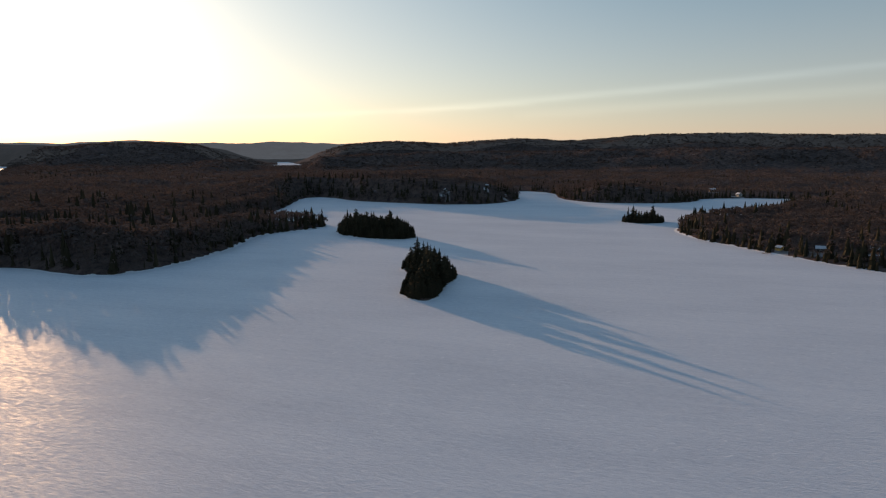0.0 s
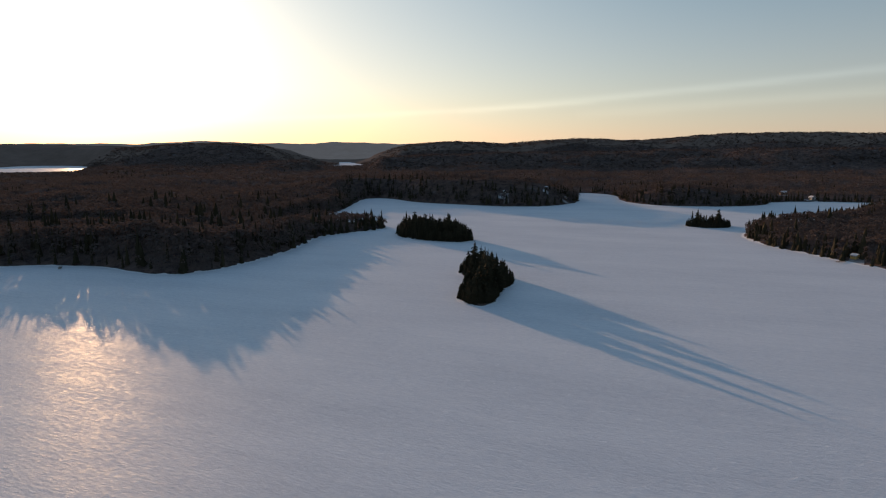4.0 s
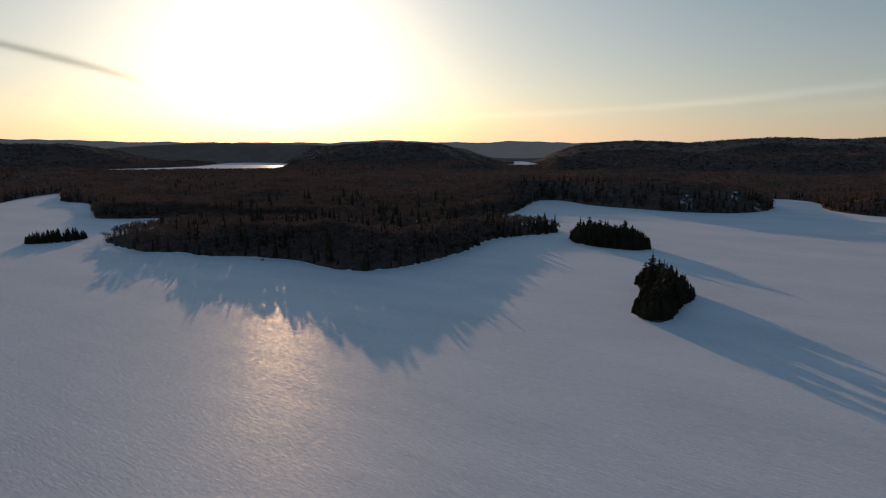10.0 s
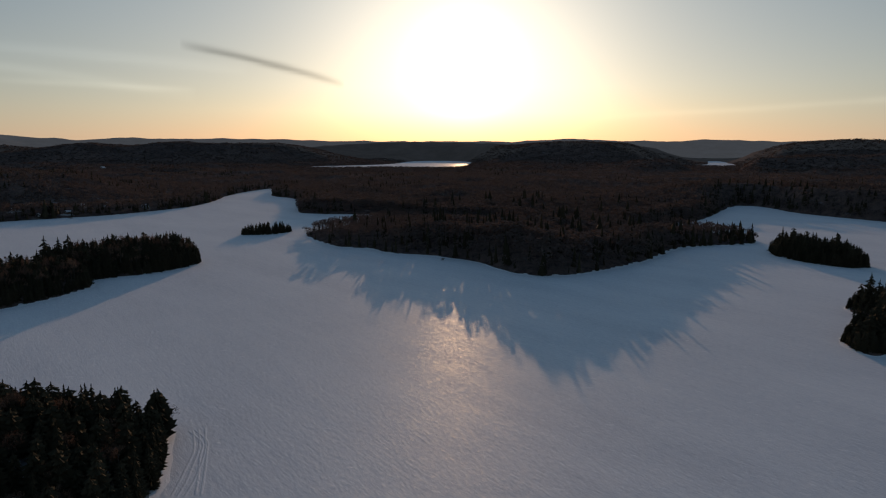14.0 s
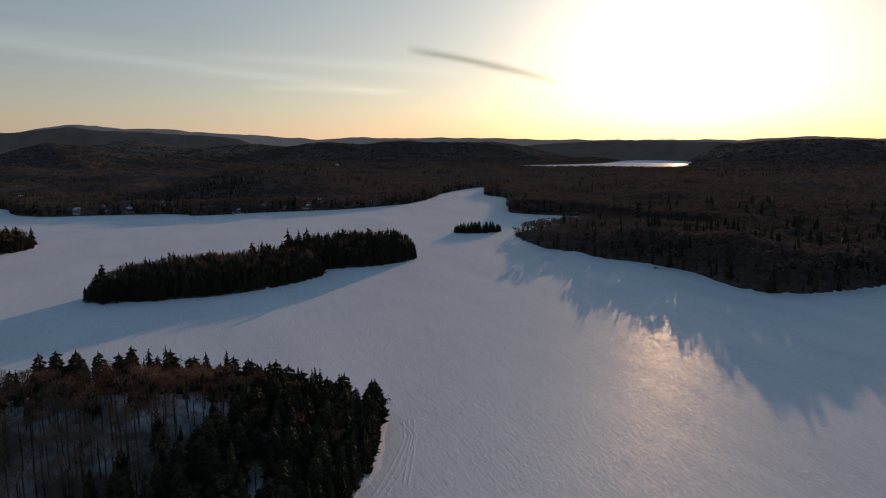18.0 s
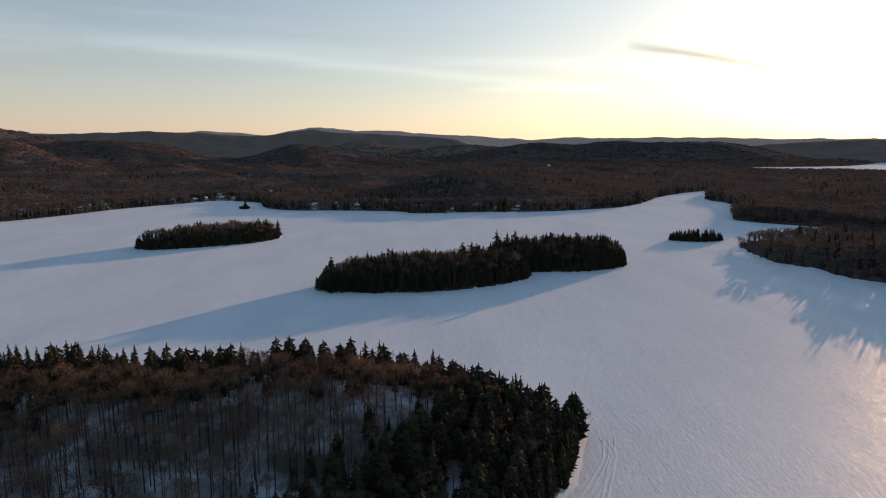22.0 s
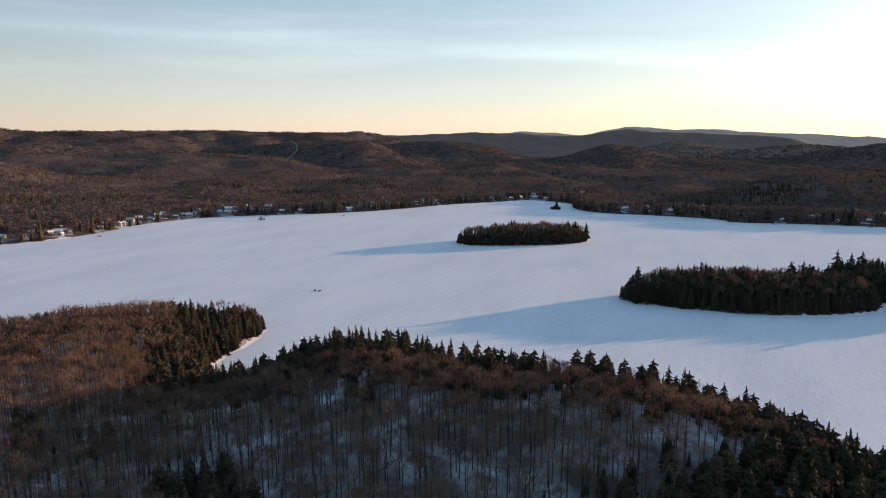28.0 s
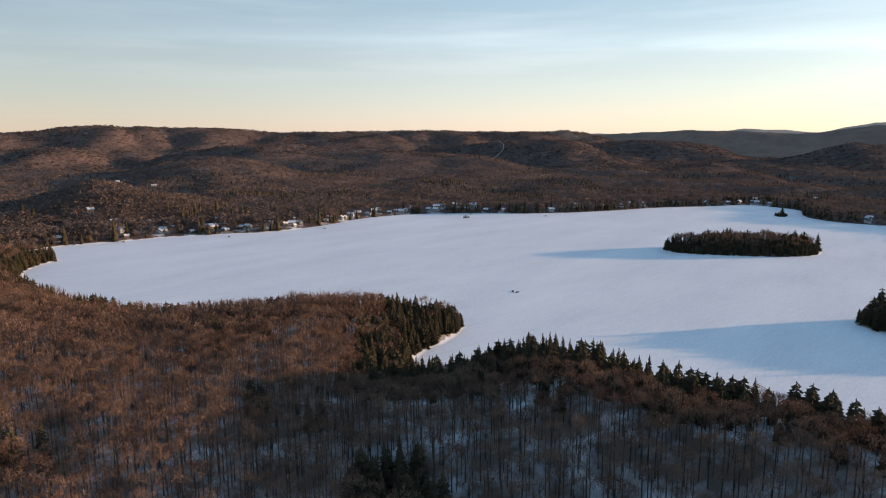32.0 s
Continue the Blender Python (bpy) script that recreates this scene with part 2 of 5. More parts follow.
def snow_land():
    m, nt, b = material("forest_snow", 0.7, 0.25)
    v = stretched(nt, 0, 1, 1, 1)
    patch = noise_node(nt, v, 0.09, 6, 0.6)
    col = ramp_node(nt, patch, (0.42, (0.10, 0.075, 0.060)), (0.56, (0.28, 0.26, 0.26)), (0.70, (0.60, 0.60, 0.62)))
    link(nt, col, b.inputs["Base Color"])
    bump = node(nt, "ShaderNodeBump")
    bump.inputs["Strength"].default_value, bump.inputs["Distance"].default_value = 0.5, 0.5
    link(nt, noise_node(nt, v, 0.5, 5), bump.inputs["Height"])
    link(nt, bump.outputs[0], b.inputs["Normal"])
    return m


def wood_floor():
    m, nt, b = material("woodland_floor", 1.0, 0.0)
    v = stretched(nt, 0, 1, 1, 1)
    patch = noise_node(nt, v, 0.006, 8, 0.65)
    col = ramp_node(nt, patch, (0.34, (0.085, 0.066, 0.060)), (0.48, (0.115, 0.084, 0.074)), (0.70, (0.150, 0.106, 0.090)))
    speck = node(nt, "ShaderNodeMix", data_type="RGBA", blend_type="MULTIPLY")
    speck.inputs[0].default_value = 1.0
    link(nt, col, speck.inputs[6])
    crowns = noise_node(nt, v, 0.13, 4, 0.75)
    link(nt, ramp_node(nt, crowns, (0.36, (0.42, 0.42, 0.46)), (0.50, (0.9, 0.9, 0.9)), (0.64, (1.25, 1.2, 1.15))), speck.inputs[7])
    col = speck.outputs[2]
    snowy = noise_node(nt, v, 0.035, 6, 0.7)
    mix = node(nt, "ShaderNodeMix", data_type="RGBA")
    rng = node(nt, "ShaderNodeMapRange")
    rng.inputs[1].default_value, rng.inputs[2].default_value, rng.inputs[4].default_value = 0.62, 0.75, 0.35
    link(nt, snowy, rng.inputs[0])
    link(nt, rng.outputs[0], mix.inputs[0])
    link(nt, col, mix.inputs[6])
    mix.inputs[7].default_value = (0.6, 0.62, 0.66, 1)
    link(nt, mix.outputs[2], b.inputs["Base Color"])
    bump = node(nt, "ShaderNodeBump")
    bump.inputs["Strength"].default_value, bump.inputs["Distance"].default_value = 0.8, 2.5
    link(nt, noise_node(nt, v, 0.13, 5, 0.7), bump.inputs["Height"])
    link(nt, bump.outputs[0], b.inputs["Normal"])
    return m


def tinted(name, dark, mid, light, rough=0.9, spec=0.04, grain=2.0):
    """A material whose colour varies from tree to tree by the mesh's own tint, and by a fine grain."""
    m, nt, b = material(name, rough, spec)
    at = node(nt, "ShaderNodeAttribute", attribute_name="tint")
    info = node(nt, "ShaderNodeObjectInfo")
    g = noise_node(nt, stretched(nt, 0, 1, 1, 1), grain, 3)
    f = math_node(nt, "FRACT", math_node(nt, "ADD", at.outputs["Fac"], info.outputs["Random"]))
    f = math_node(nt, "MULTIPLY_ADD", g, 0.4, math_node(nt, "MULTIPLY", f, 0.6))
    link(nt, ramp_node(nt, f, (0.15, dark), (0.5, mid), (0.85, light)), b.inputs["Base Color"])
    return m


M_ICE, M_SNOW, M_FLOOR = snow_ice(), snow_land(), wood_floor()
M_FRESH = snow_ice("fresh_drifted_snow", (0.66, 0.67, 0.69), (0.69, 0.69, 0.70), (0.72, 0.72, 0.73), 0.0)


def hazed_ridge(name, colour, air):
    """Wooded ridges far off; the haze before them is painted on as emission."""
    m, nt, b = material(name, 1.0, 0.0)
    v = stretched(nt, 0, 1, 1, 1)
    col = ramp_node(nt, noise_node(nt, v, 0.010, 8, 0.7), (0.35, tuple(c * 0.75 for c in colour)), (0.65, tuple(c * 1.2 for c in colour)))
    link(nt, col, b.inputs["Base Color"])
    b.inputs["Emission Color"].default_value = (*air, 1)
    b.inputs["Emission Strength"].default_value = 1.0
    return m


def sprays(name, dark, mid, light, grain=2.0, through_=0.4):
    """Sprays of bare twigs: they scatter light back and let part of it through."""
    m = tinted(name, dark, mid, light, 1.0, 0.0, grain)
    nt = m.node_tree
    b = nt.nodes["Principled BSDF"]
    colour = b.inputs["Base Color"].links[0].from_socket
    nt.nodes.remove(b)
    back, on, mix = node(nt, "ShaderNodeBsdfDiffuse"), node(nt, "ShaderNodeBsdfTranslucent"), node(nt, "ShaderNodeMixShader")
    mix.inputs[0].default_value = through_
    for k, sh in ((1, back), (2, on)):
        link(nt, colour, sh.inputs["Color"])
        link(nt, sh.outputs[0], mix.inputs[k])
    link(nt, mix.outputs[0], nt.nodes["Material Output"].inputs[0])
    return m


# haze glow painted into both ridges, stronger and greyer on the farthest
M_FAR1 = hazed_ridge("far_ridge_haze_glow", (0.10, 0.075, 0.065), (0.012, 0.013, 0.014))
M_FAR2 = hazed_ridge("farthest_ridge_haze_glow", (0.10, 0.09, 0.09), (0.060, 0.061, 0.063))
M_NEEDLE = tinted("conifer_needles", (0.029, 0.026, 0.016), (0.043, 0.036, 0.022), (0.064, 0.051, 0.031))
M_TWIG = sprays("bare_twigs", (0.098, 0.059, 0.044), (0.156, 0.097, 0.071), (0.225, 0.146, 0.104), 2.0, 0.18)
M_CANOPY = sprays("far_bare_canopy", (0.100, 0.077, 0.069), (0.118, 0.090, 0.080), (0.138, 0.105, 0.092), 0.3, 0.18)
M_BARK = tinted("bark", (0.030, 0.026, 0.023), (0.055, 0.047, 0.041), (0.12, 0.105, 0.09), grain=4.0)


# ---- the plan: the lake's shore, islands and hills ----
SHORE_EAST = [(280, 200), (218, 319), (206, 345), (199, 365), (190, 386), (184, 411), (174, 440), (172, 475), (178, 502), (205, 540), (250, 580),
              (300, 610), (360, 680), (440, 735), (475, 790), (411, 830), (323, 826), (300, 775), (256, 752), (205, 752), (169, 766), (145, 826), (160, 940),
              (112, 990), (92, 900), (98, 812), (55, 740), (4, 736), (-26, 747), (-71, 769), (-106, 790), (-134, 835), (-160, 856), (-181, 838)]
SHORE_NORTH = [(-172, 740), (-168, 700), (-167, 640), (-185, 588), (-150, 562), (-110, 550), (-94, 535), (-92, 522), (-104, 498), (-123, 478),
               (-133, 456), (-131, 400), (-137, 366), (-144, 340), (-153, 322), (-166, 312), (-184, 315), (-216, 334), (-239, 332), (-258, 333),
               (-273, 323), (-302, 333), (-318, 323), (-346, 330), (-385, 350), (-400, 362), (-407, 420), (-415, 485), (-440, 510), (-511, 466),
               (-537, 476), (-600, 540), (-671, 597), (-728, 600), (-780, 650), (-833, 700), (-868, 760)]
SHORE_WEST = [(-856, 685), (-790, 575), (-722, 508), (-675, 445), (-663, 400), (-655, 340), (-665, 296), (-677, 250), (-681, 182), (-705, 186),
              (-740, 123), (-755, 65), (-785, 45), (-803, 38), (-874, 40), (-900, 15), (-926, -18), (-895, -50), (-878, -72), (-842, -120),
              (-791, -155), (-724, -218), (-689, -310), (-655, -363), (-596, -391), (-534, -388), (-478, -400), (-444, -426), (-410, -465),
              (-366, -483), (-330, -505), (-290, -500), (-272, -478), (-302, -443), (-262, -432)]
SHORE_SOUTH = [(-228, -385), (-206, -320), (-200, -240), (-218, -208), (-242, -186), (-258, -145), (-264, -114), (-239, -111), (-217, -115),
               (-195, -106), (-186, -95), (-200, -76), (-208, -55), (-192, -10), (-182, 25), (-168, 60), (-148, 88), (-131, 77), (-120, 68),
               (-110, 55), (-92, 25), (-70, -25), (-45, -85), (5, -135), (90, -160), (200, -120), (285, 50)]
ISLE_NEAR = [(-10, 257), (-3, 261), (-1, 276), (0, 290), (6, 303), (7, 316), (-3, 333), (-16, 341), (-22, 333), (-19, 322), (-12, 316), (-9, 305), (-9, 296), (-17, 287), (-18, 268)]
# islands as ovals: x, y, half length, half width, heading of the long axis, top height of the ground
OVALS = {"ridge": (-50, 469, 36, 17, -41, 2.0), "sparse": (170, 553, 18, 13, 10, 1.0), "low": (-421, 343, 21, 10, 73, 1.0),
         "long": (-341, 104, 60, 28, 92, 5.0), "tall": (-361, 190, 45, 24, 82, 5.0), "oval": (-530, -12, 55, 26, 110, 4.0),
         "islet": (-797, 17, 8, 6, 0, 0.6), "rock": (-645, -287, 5, 4, 0, 0.5)}


# cottages: x, y, turn of the ridge, size, wall colour, roof colour; places are moved inland from the shore
HOUSES = [(-695, -348, 30, 1.1, 0), (-722, -337, 60, 0.9, 1), (-722, -312, 20, 1.2, 2), (-692, -263, 75, 0.8, 0), (-523, -381, 15, 0.7, 3), (-483, -388, 100, 0.6, 1),
          (-506, -409, 40, 1.0, 2), (-441, -430, 80, 0.7, 0), (-669, -274, 10, 0.8, 3), (-693, -208, 50, 0.9, 2), (-836, -150, 35, 0.8, 1), (-593, -400, 20, 1.0, 2)]
HOUSES += [(-895, -29, 70, 0.9, 3), (-922, -10, 20, 0.9, 1), (-963, 42, 85, 0.8, 0), (-978, 58, 10, 0.8, 0), (-769, 94, 40, 0.8, 3), (-782, 120, 75, 0.7, 0),
           (-784, 149, 15, 0.7, 1), (-734, 216, 80, 0.8, 3), (-682, 232, 30, 0.6, 1), (-669, 277, 60, 0.7, 3), (-678, 308, 10, 0.7, 0)]
HOUSES += [(-404, -527, 55, 1.2, 2), (-389, -503, 5, 1.0, 1), (-412, -572, 80, 0.9, 0), (-344, -518, 30, 0.9, 0), (-430, -512, 65, 1.1, 1), (-418, -483, 20, 0.9, 2),
           (-446, -452, 85, 1.2, 0), (-488, -770, 25, 0.9, 3), (-713, -924, 70, 0.9, 1), (-681, -804, 40, 0.9, 0), (-499, -503, 10, 0.9, 1), (-474, -470, 50, 1.1, 3)]
HOUSES += [(3, 756, 15, 0.65, 3), (52, 779, 70, 0.5, 3), (74, 778, 30, 0.5, 0), (196, 378, 20, 0.6, 4), (215, 370, 65, 0.75, 3), (238, 358, 40, 0.7, 3), (377, 838, 10, 1.0, 2),
           (360, 880, 80, 1.1, 0), (-1599, 814, 20, 1.4, 2)]


# the village along the western bays: shore reach from, to, and how many stand along it
VILLAGE = [((-689, -310), (-655, -363), 5), ((-655, -363), (-534, -388), 12), ((-534, -388), (-444, -426), 9), ((-444, -426), (-366, -483), 7), ((-900, 15), (-878, -72), 4), ((-842, -120), (-724, -218), 5),
           ((-705, 186), (-755, 65), 4), ((-663, 400), (-677, 250), 4)]
_pick = random.Random(21)
for (x0, y0), (x1, y1), count in VILLAGE:
    for k in range(count):
        f, back = (k + _pick.uniform(0.1, 0.9)) / count, _pick.choice((9, 12, 22, 38, 55)) + (8 if y1 > -250 and y0 > -250 else 0)
        px, py = x0 + (x1 - x0) * f, y0 + (y1 - y0) * f
        away = 1 + back / math.hypot(px, py)
        HOUSES.append((px * away, py * away, _pick.uniform(0, 180), _pick.uniform(0.6, 1.0), _pick.choice((0, 0, 1, 1, 2, 3, 3))))


def smooth_ring(pts, rounds=2):
    p = np.array(pts, float)
    for _ in range(rounds):
        q = np.roll(p, -1, 0)
        p = np.stack([0.75 * p + 0.25 * q, 0.25 * p + 0.75 * q], 1).reshape(-1, 2)
    return p


def oval(x, y, a, b, heading, rough):
    t = np.linspace(0, 2 * math.pi, 40, endpoint=False)
    k = 1 + rough * np.sin(3 * t + x) + 0.6 * rough * np.sin(5 * t + y)
    u, v = a * np.cos(t) * k, b * np.sin(t) * k
    c, s = math.cos(radians(heading)), math.sin(radians(heading))
    return np.stack([x + u * c - v * s, y + u * s + v * c], 1)


LAKE = smooth_ring(SHORE_EAST + SHORE_NORTH + SHORE_WEST + SHORE_SOUTH, 1)
ISLES = {"near": smooth_ring(ISLE_NEAR, 2)}
for key, (ox, oy, oa, ob_, oh, _) in OVALS.items():
    ISLES[key] = oval(ox, oy, oa, ob_, oh, 0.05)
FAR_LAKES = [smooth_ring([(-690, 2480), (-690, 2780), (-790, 3150), (-860, 3420), (-800, 3450), (-660, 3000), (-530, 2600)]),
             smooth_ring([(-q * math.sin(radians(p)), q * math.cos(radians(p))) for p, q in
                          ((48, 2180), (44, 2160), (41, 2210), (36.5, 2150), (34.2, 2230), (33.4, 2600), (33.2, 3000), (36, 3200), (38.6, 3100), (40, 2600), (43, 2420), (47.5, 2300))])]


def inside_and_distance(ring, x, y):
    """Whether points lie inside a closed outline, and how far from it they are."""
    inside = np.zeros(x.shape, bool)
    dist = np.full(x.shape, 1e18)
    for (ax, ay), (bx, by) in zip(ring, np.roll(ring, -1, 0)):
        dx, dy = bx - ax, by - ay
        k = np.clip(((x - ax) * dx + (y - ay) * dy) / max(dx * dx + dy * dy, 1e-9), 0, 1)
        dist = np.minimum(dist, (x - ax - k * dx) ** 2 + (y - ay - k * dy) ** 2)
        if ay != by:
            inside ^= ((ay > y) != (by > y)) & (x < dx * (y - ay) / dy + ax)
    return inside, np.sqrt(dist)


def inland(x, y):
    """Metres from the shore, positive on land and negative on ice."""
    d = np.full(x.shape, 1e9)
    near = np.hypot(x, y) < 1400
    i, s = inside_and_distance(LAKE, x[near], y[near])
    d[near] = np.where(i, -s, s)
    for ring in ISLES.values():
        c = ring.mean(0)
        m = np.hypot(x - c[0], y - c[1]) < 130
        i, s = inside_and_distance(ring, x[m], y[m])
        d[m] = np.maximum(d[m], np.where(i, s, -s))
    for ring in FAR_LAKES:
        i, s = inside_and_distance(ring, x, y)
        d = np.minimum(d, np.where(i, -s, s))
    return d


# the skyline: bearing left of +y, and the degrees by which the far ridges stand over the eye
SKYLINE = [(-180, 1.0), (-60, 1.1), (-40, 1.15), (-33, 1.17), (-25, 1.27), (-15, 1.08), (-7, 0.97), (0, 0.64), (5, 0.74), (9, 0.49), (13.6, 0.67), (18, 0.5),
           (25, 0.66), (30, 0.46), (43, 0.45), (51, 0.55), (61, 0.6), (65, 0.42), (72, 0.87), (76, 1.12), (82.5, 1.40), (87, 0.83), (91.5, 1.12),
           (94, 0.87), (99, 0.93), (105, 1.2), (110, 1.0), (119, 1.2), (129, 1.03), (136, 1.45), (145, 1.6), (148, 1.05), (160, 1.1), (180, 1.0)]
# nearer ridges: half depth, then along each crest the bearing, the distance and the degrees over the eye's level
RIDGES = [(120, ((151, 830, -4.6), (147.5, 830, -3.4), (144.4, 820, -2.45), (142.5, 810, -2.3), (140.8, 800, -2.9), (137.5, 790, -3.8), (135, 780, -4.9))),
          (250, ((148, 1400, -2.9), (142.3, 1400, -1.99), (137.3, 1380, -0.85), (134.5, 1350, -0.65), (131.7, 1330, -1.15), (128.2, 1300, -2.26), (123.2, 1250, -2.97))),
          (240, ((155, 2000, -1.3), (150, 2000, -0.82), (148.3, 2000, 0.03), (146.6, 2000, 0.13), (144.8, 2000, -0.33), (141, 2000, -1.2))),
          (280, ((139, 1950, -0.9), (133.5, 1950, 0.11), (128.2, 1900, 0.15), (124.4, 1850, -0.2), (116.3, 1800, -0.62), (112.4, 1750, -0.84), (108.2, 1650, -2.14), (105.5, 1600, -2.8))),
          (280, ((118, 2250, -0.3), (111.1, 2250, 0.18), (107.7, 2200, 0.49), (104, 2150, 0.01), (102, 2050, -0.87), (100.5, 1900, -1.62), (96.1, 1700, -2.35), (91.6, 1450, -2.9))),
          (260, ((107, 2600, -0.8), (103.5, 2600, -0.11), (100, 2600, 0.24), (96.7, 2600, 0.17), (94, 2600, -0.3), (91.7, 2600, -1.2), (88.5, 2600, -1.6))),
          (230, ((92, 2450, -1.5), (88.6, 2450, -1.2), (85.6, 2450, -0.25), (83.8, 2450, -0.12), (81.4, 2450, -0.45), (79, 2450, -1.1), (75, 2450, -1.6))),
          (240, ((83, 3050, -0.6), (78.9, 3050, 0.3), (76.4, 3050, -0.14), (74.1, 3050, -0.5), (70.4, 3050, 0.1), (67, 3000, -0.4))),
          (140, ((80, 1040, -4.0), (76.6, 1020, -3.4), (70.9, 1000, -2.34), (69.1, 1000, -2.12), (64.8, 1020, -2.22), (60, 1050, -3.3))),
          (230, ((69, 2700, -0.6), (64.8, 2700, 0.0), (62.8, 2700, 0.05), (61.1, 2700, -0.2), (57.6, 2700, 0.29), (54.9, 2700, 0.0), (50.3, 2750, 0.1), (48.2, 2850, 0.0), (46, 2950, -0.6))),
          (230, ((48, 3500, -0.5), (43.1, 3500, 0.0), (38, 3500, 0.12), (31.2, 3500, 0.09), (28, 3500, -0.4))),
          (360, ((44, 3500, -0.6), (38, 3480, -0.3), (34.5, 3350, -0.08), (32, 3100, 0.02), (27.9, 2900, 0.18), (24.7, 2850, 0.32), (22, 2850, 0.26), (19.8, 2950, 0.12), (18.0, 3200, -0.3))),
          (340, ((11.0, 3200, -0.4), (8.9, 2950, 0.1), (6.8, 2950, 0.32), (3.9, 2950, 0.52), (0, 2950, 0.28), (-3.4, 2900, 0.55), (-7.5, 2900, 0.72), (-10.3, 2900, 0.42),
                 (-15.8, 2950, 0.85), (-18.8, 2950, 1.0), (-24.5, 2950, 1.05), (-28.6, 2950, 0.86), (-33.6, 2950, 0.85), (-42, 2950, 0.85))),
          (200, ((20, 1900, -1.4), (6, 2000, -0.75), (-4, 2000, -0.6), (-14, 1950, -0.35), (-24, 1900, -0.3), (-33, 1900, -0.2), (-42, 1900, -0.3))),
          (230, ((107, 3600, 0.0), (100, 3600, 0.5), (95, 3600, 0.7), (91, 3600, 0.4), (87, 3600, 0.3), (83, 3600, 0.7), (78, 3600, 0.4), (71, 3600, 0.1))),
          (330, ((101, 2900, 0.0), (105, 2850, 1.1), (110, 2800, 0.95), (119, 2750, 1.18), (129, 2700, 1.02), (136, 2700, 1.42), (145, 2700, 1.58), (148, 2700, 1.03), (160, 2700, 1.1)))]
# lowlands that leave far lakes in view: bearings from, to, and the distance of the lake
LOWLANDS = [(31.5, 49.5, 2120), (10.5, 16.8, 2480)]
# knolls close to the shore: x, y, height, radius
KNOLLS = [(-198, 348, 8.5, 45), (-300, 378, 4.5, 60), (-170, -12, 11.5, 55), (-184, -54, 6.5, 25), (-142, 50, 7.5, 30), (-163, 22, 5.5, 28), (-230, -150, 3, 45), (-190, -190, 2.5, 80),
          (-190, 880, 20, 90), (-110, 815, 17, 60), (-30, 790, 17, 55), (45, 800, 15, 60), (210, 800, 14, 60)]


def fractal(x, y, size, octaves=4, seed=0.0):
    """A cheap smooth noise from turned sine waves, about -1 to 1."""
    total, amp, k = np.zeros(x.shape), 1.0, 2 * math.pi / size
    for o in range(octaves):
        a = 1.7 * o + seed
        u, v = x * math.cos(a) + y * math.sin(a), -x * math.sin(a) + y * math.cos(a)
        total += amp * np.sin(k * u + 1.3 * np.sin(k * 0.7 * v + o + seed)) * np.cos(k * 0.9 * v + 1.1 * np.sin(k * 0.6 * u + seed))
        amp, k = amp * 0.5, k * 2.03
    return total / 1.6


def land_height(x, y, d=None):
    d = inland(x, y) if d is None else d
    r, az = np.hypot(x, y), np.degrees(np.arctan2(-x, y))
    up = np.clip(d, 0, None)
    h = 1.3 * (1 - np.exp(-up / 3.0)) + 5.5 * (1 - np.exp(-up / 70.0)) * (1 + 0.5 * fractal(x, y, 160, 3, 2.0))
    slope = np.clip(up / 260.0, 0, 1) ** 1.3
    hills = np.full(x.shape, 1e-4)
    for deep, crest in RIDGES:
        ca, cr, ce = np.array(crest[::-1] if crest[0][0] > crest[-1][0] else crest).T
        far = np.interp(az, ca, cr)
        high = np.clip(63 + cr * np.tan(np.radians(ce)), 2, None)
        fade = np.clip(1 - (ca[0] - az) / 4.0, 0, 1) ** 1.5 * np.clip(1 - (az - ca[-1]) / 4.0, 0, 1) ** 1.5
        top = sum(np.interp(az + o, ca, high) for o in (-1.2, -0.6, 0, 0.6, 1.2)) / 5
        away = r - far + 0.25 * deep * fractal(x, y, 520, 2, deep)
        hills += (top * fade * np.exp(-(away / np.where(away < 0, deep, 0.8 * deep)) ** 2)) ** 4
    h += hills ** 0.25 * np.clip(up / 120.0, 0, 1)
    for kx, ky, kh, kr in KNOLLS:
        h += kh * np.exp(-((x - kx) ** 2 + (y - ky) ** 2) / kr ** 2) * np.clip(up / 22.0, 0, 1)
    sky = np.interp(az, *np.array(SKYLINE).T)
    ridge = (54 + 4100 * np.tan(np.radians(sky))) * np.interp(az, (0, 12, 96, 106), (0.8, 0.97, 1.0, 0.8)) * np.clip(up / 450.0, 0, 1)
    h += ridge * np.exp(-((r - 4150) / 420.0) ** 2) * (1.04 + 0.08 * fractal(x, y, 520, 3, 5.0))
    h += slope * np.interp(r, (700, 1000, 2200, 2700), (7, 16, 17, 5)) * np.interp(az, (45, 85, 105, 125), (0.3, 0.9, 0.6, 0.45)) * fractal(x, y, 480, 3, 4.0) + slope * 4
    for a0, a1, far in LOWLANDS:
        side = np.clip(np.minimum(az - a0, a1 - az) / 1.5, 0, 1) * np.clip((r - 1000) / 300.0, 0, 1) * (r < far + 250)
        h -= side * np.clip(h - np.clip(64 * (1 - r / far) - 11, 0.8, None), 0, None)
    for name, (ox, oy, oa, ob_, oh, top) in OVALS.items():
        m = np.hypot(x - ox, y - oy) < oa * 1.6
        h = np.where(m & (d > 0), 0.5 * (1 - np.exp(-up / 2.0)) + top * (1 - np.exp(-up / 9.0)), h)
    m = np.hypot(x + 8, y - 300) < 60
    h = np.where(m & (d > 0), 2.2 * (1 - np.exp(-up / 3.0)), h)
    h = np.where((d > 15), np.maximum(h, 1.5), h)
    return np.where(d > 0, h, -np.minimum(3.0, 0.25 * -d + 0.3))


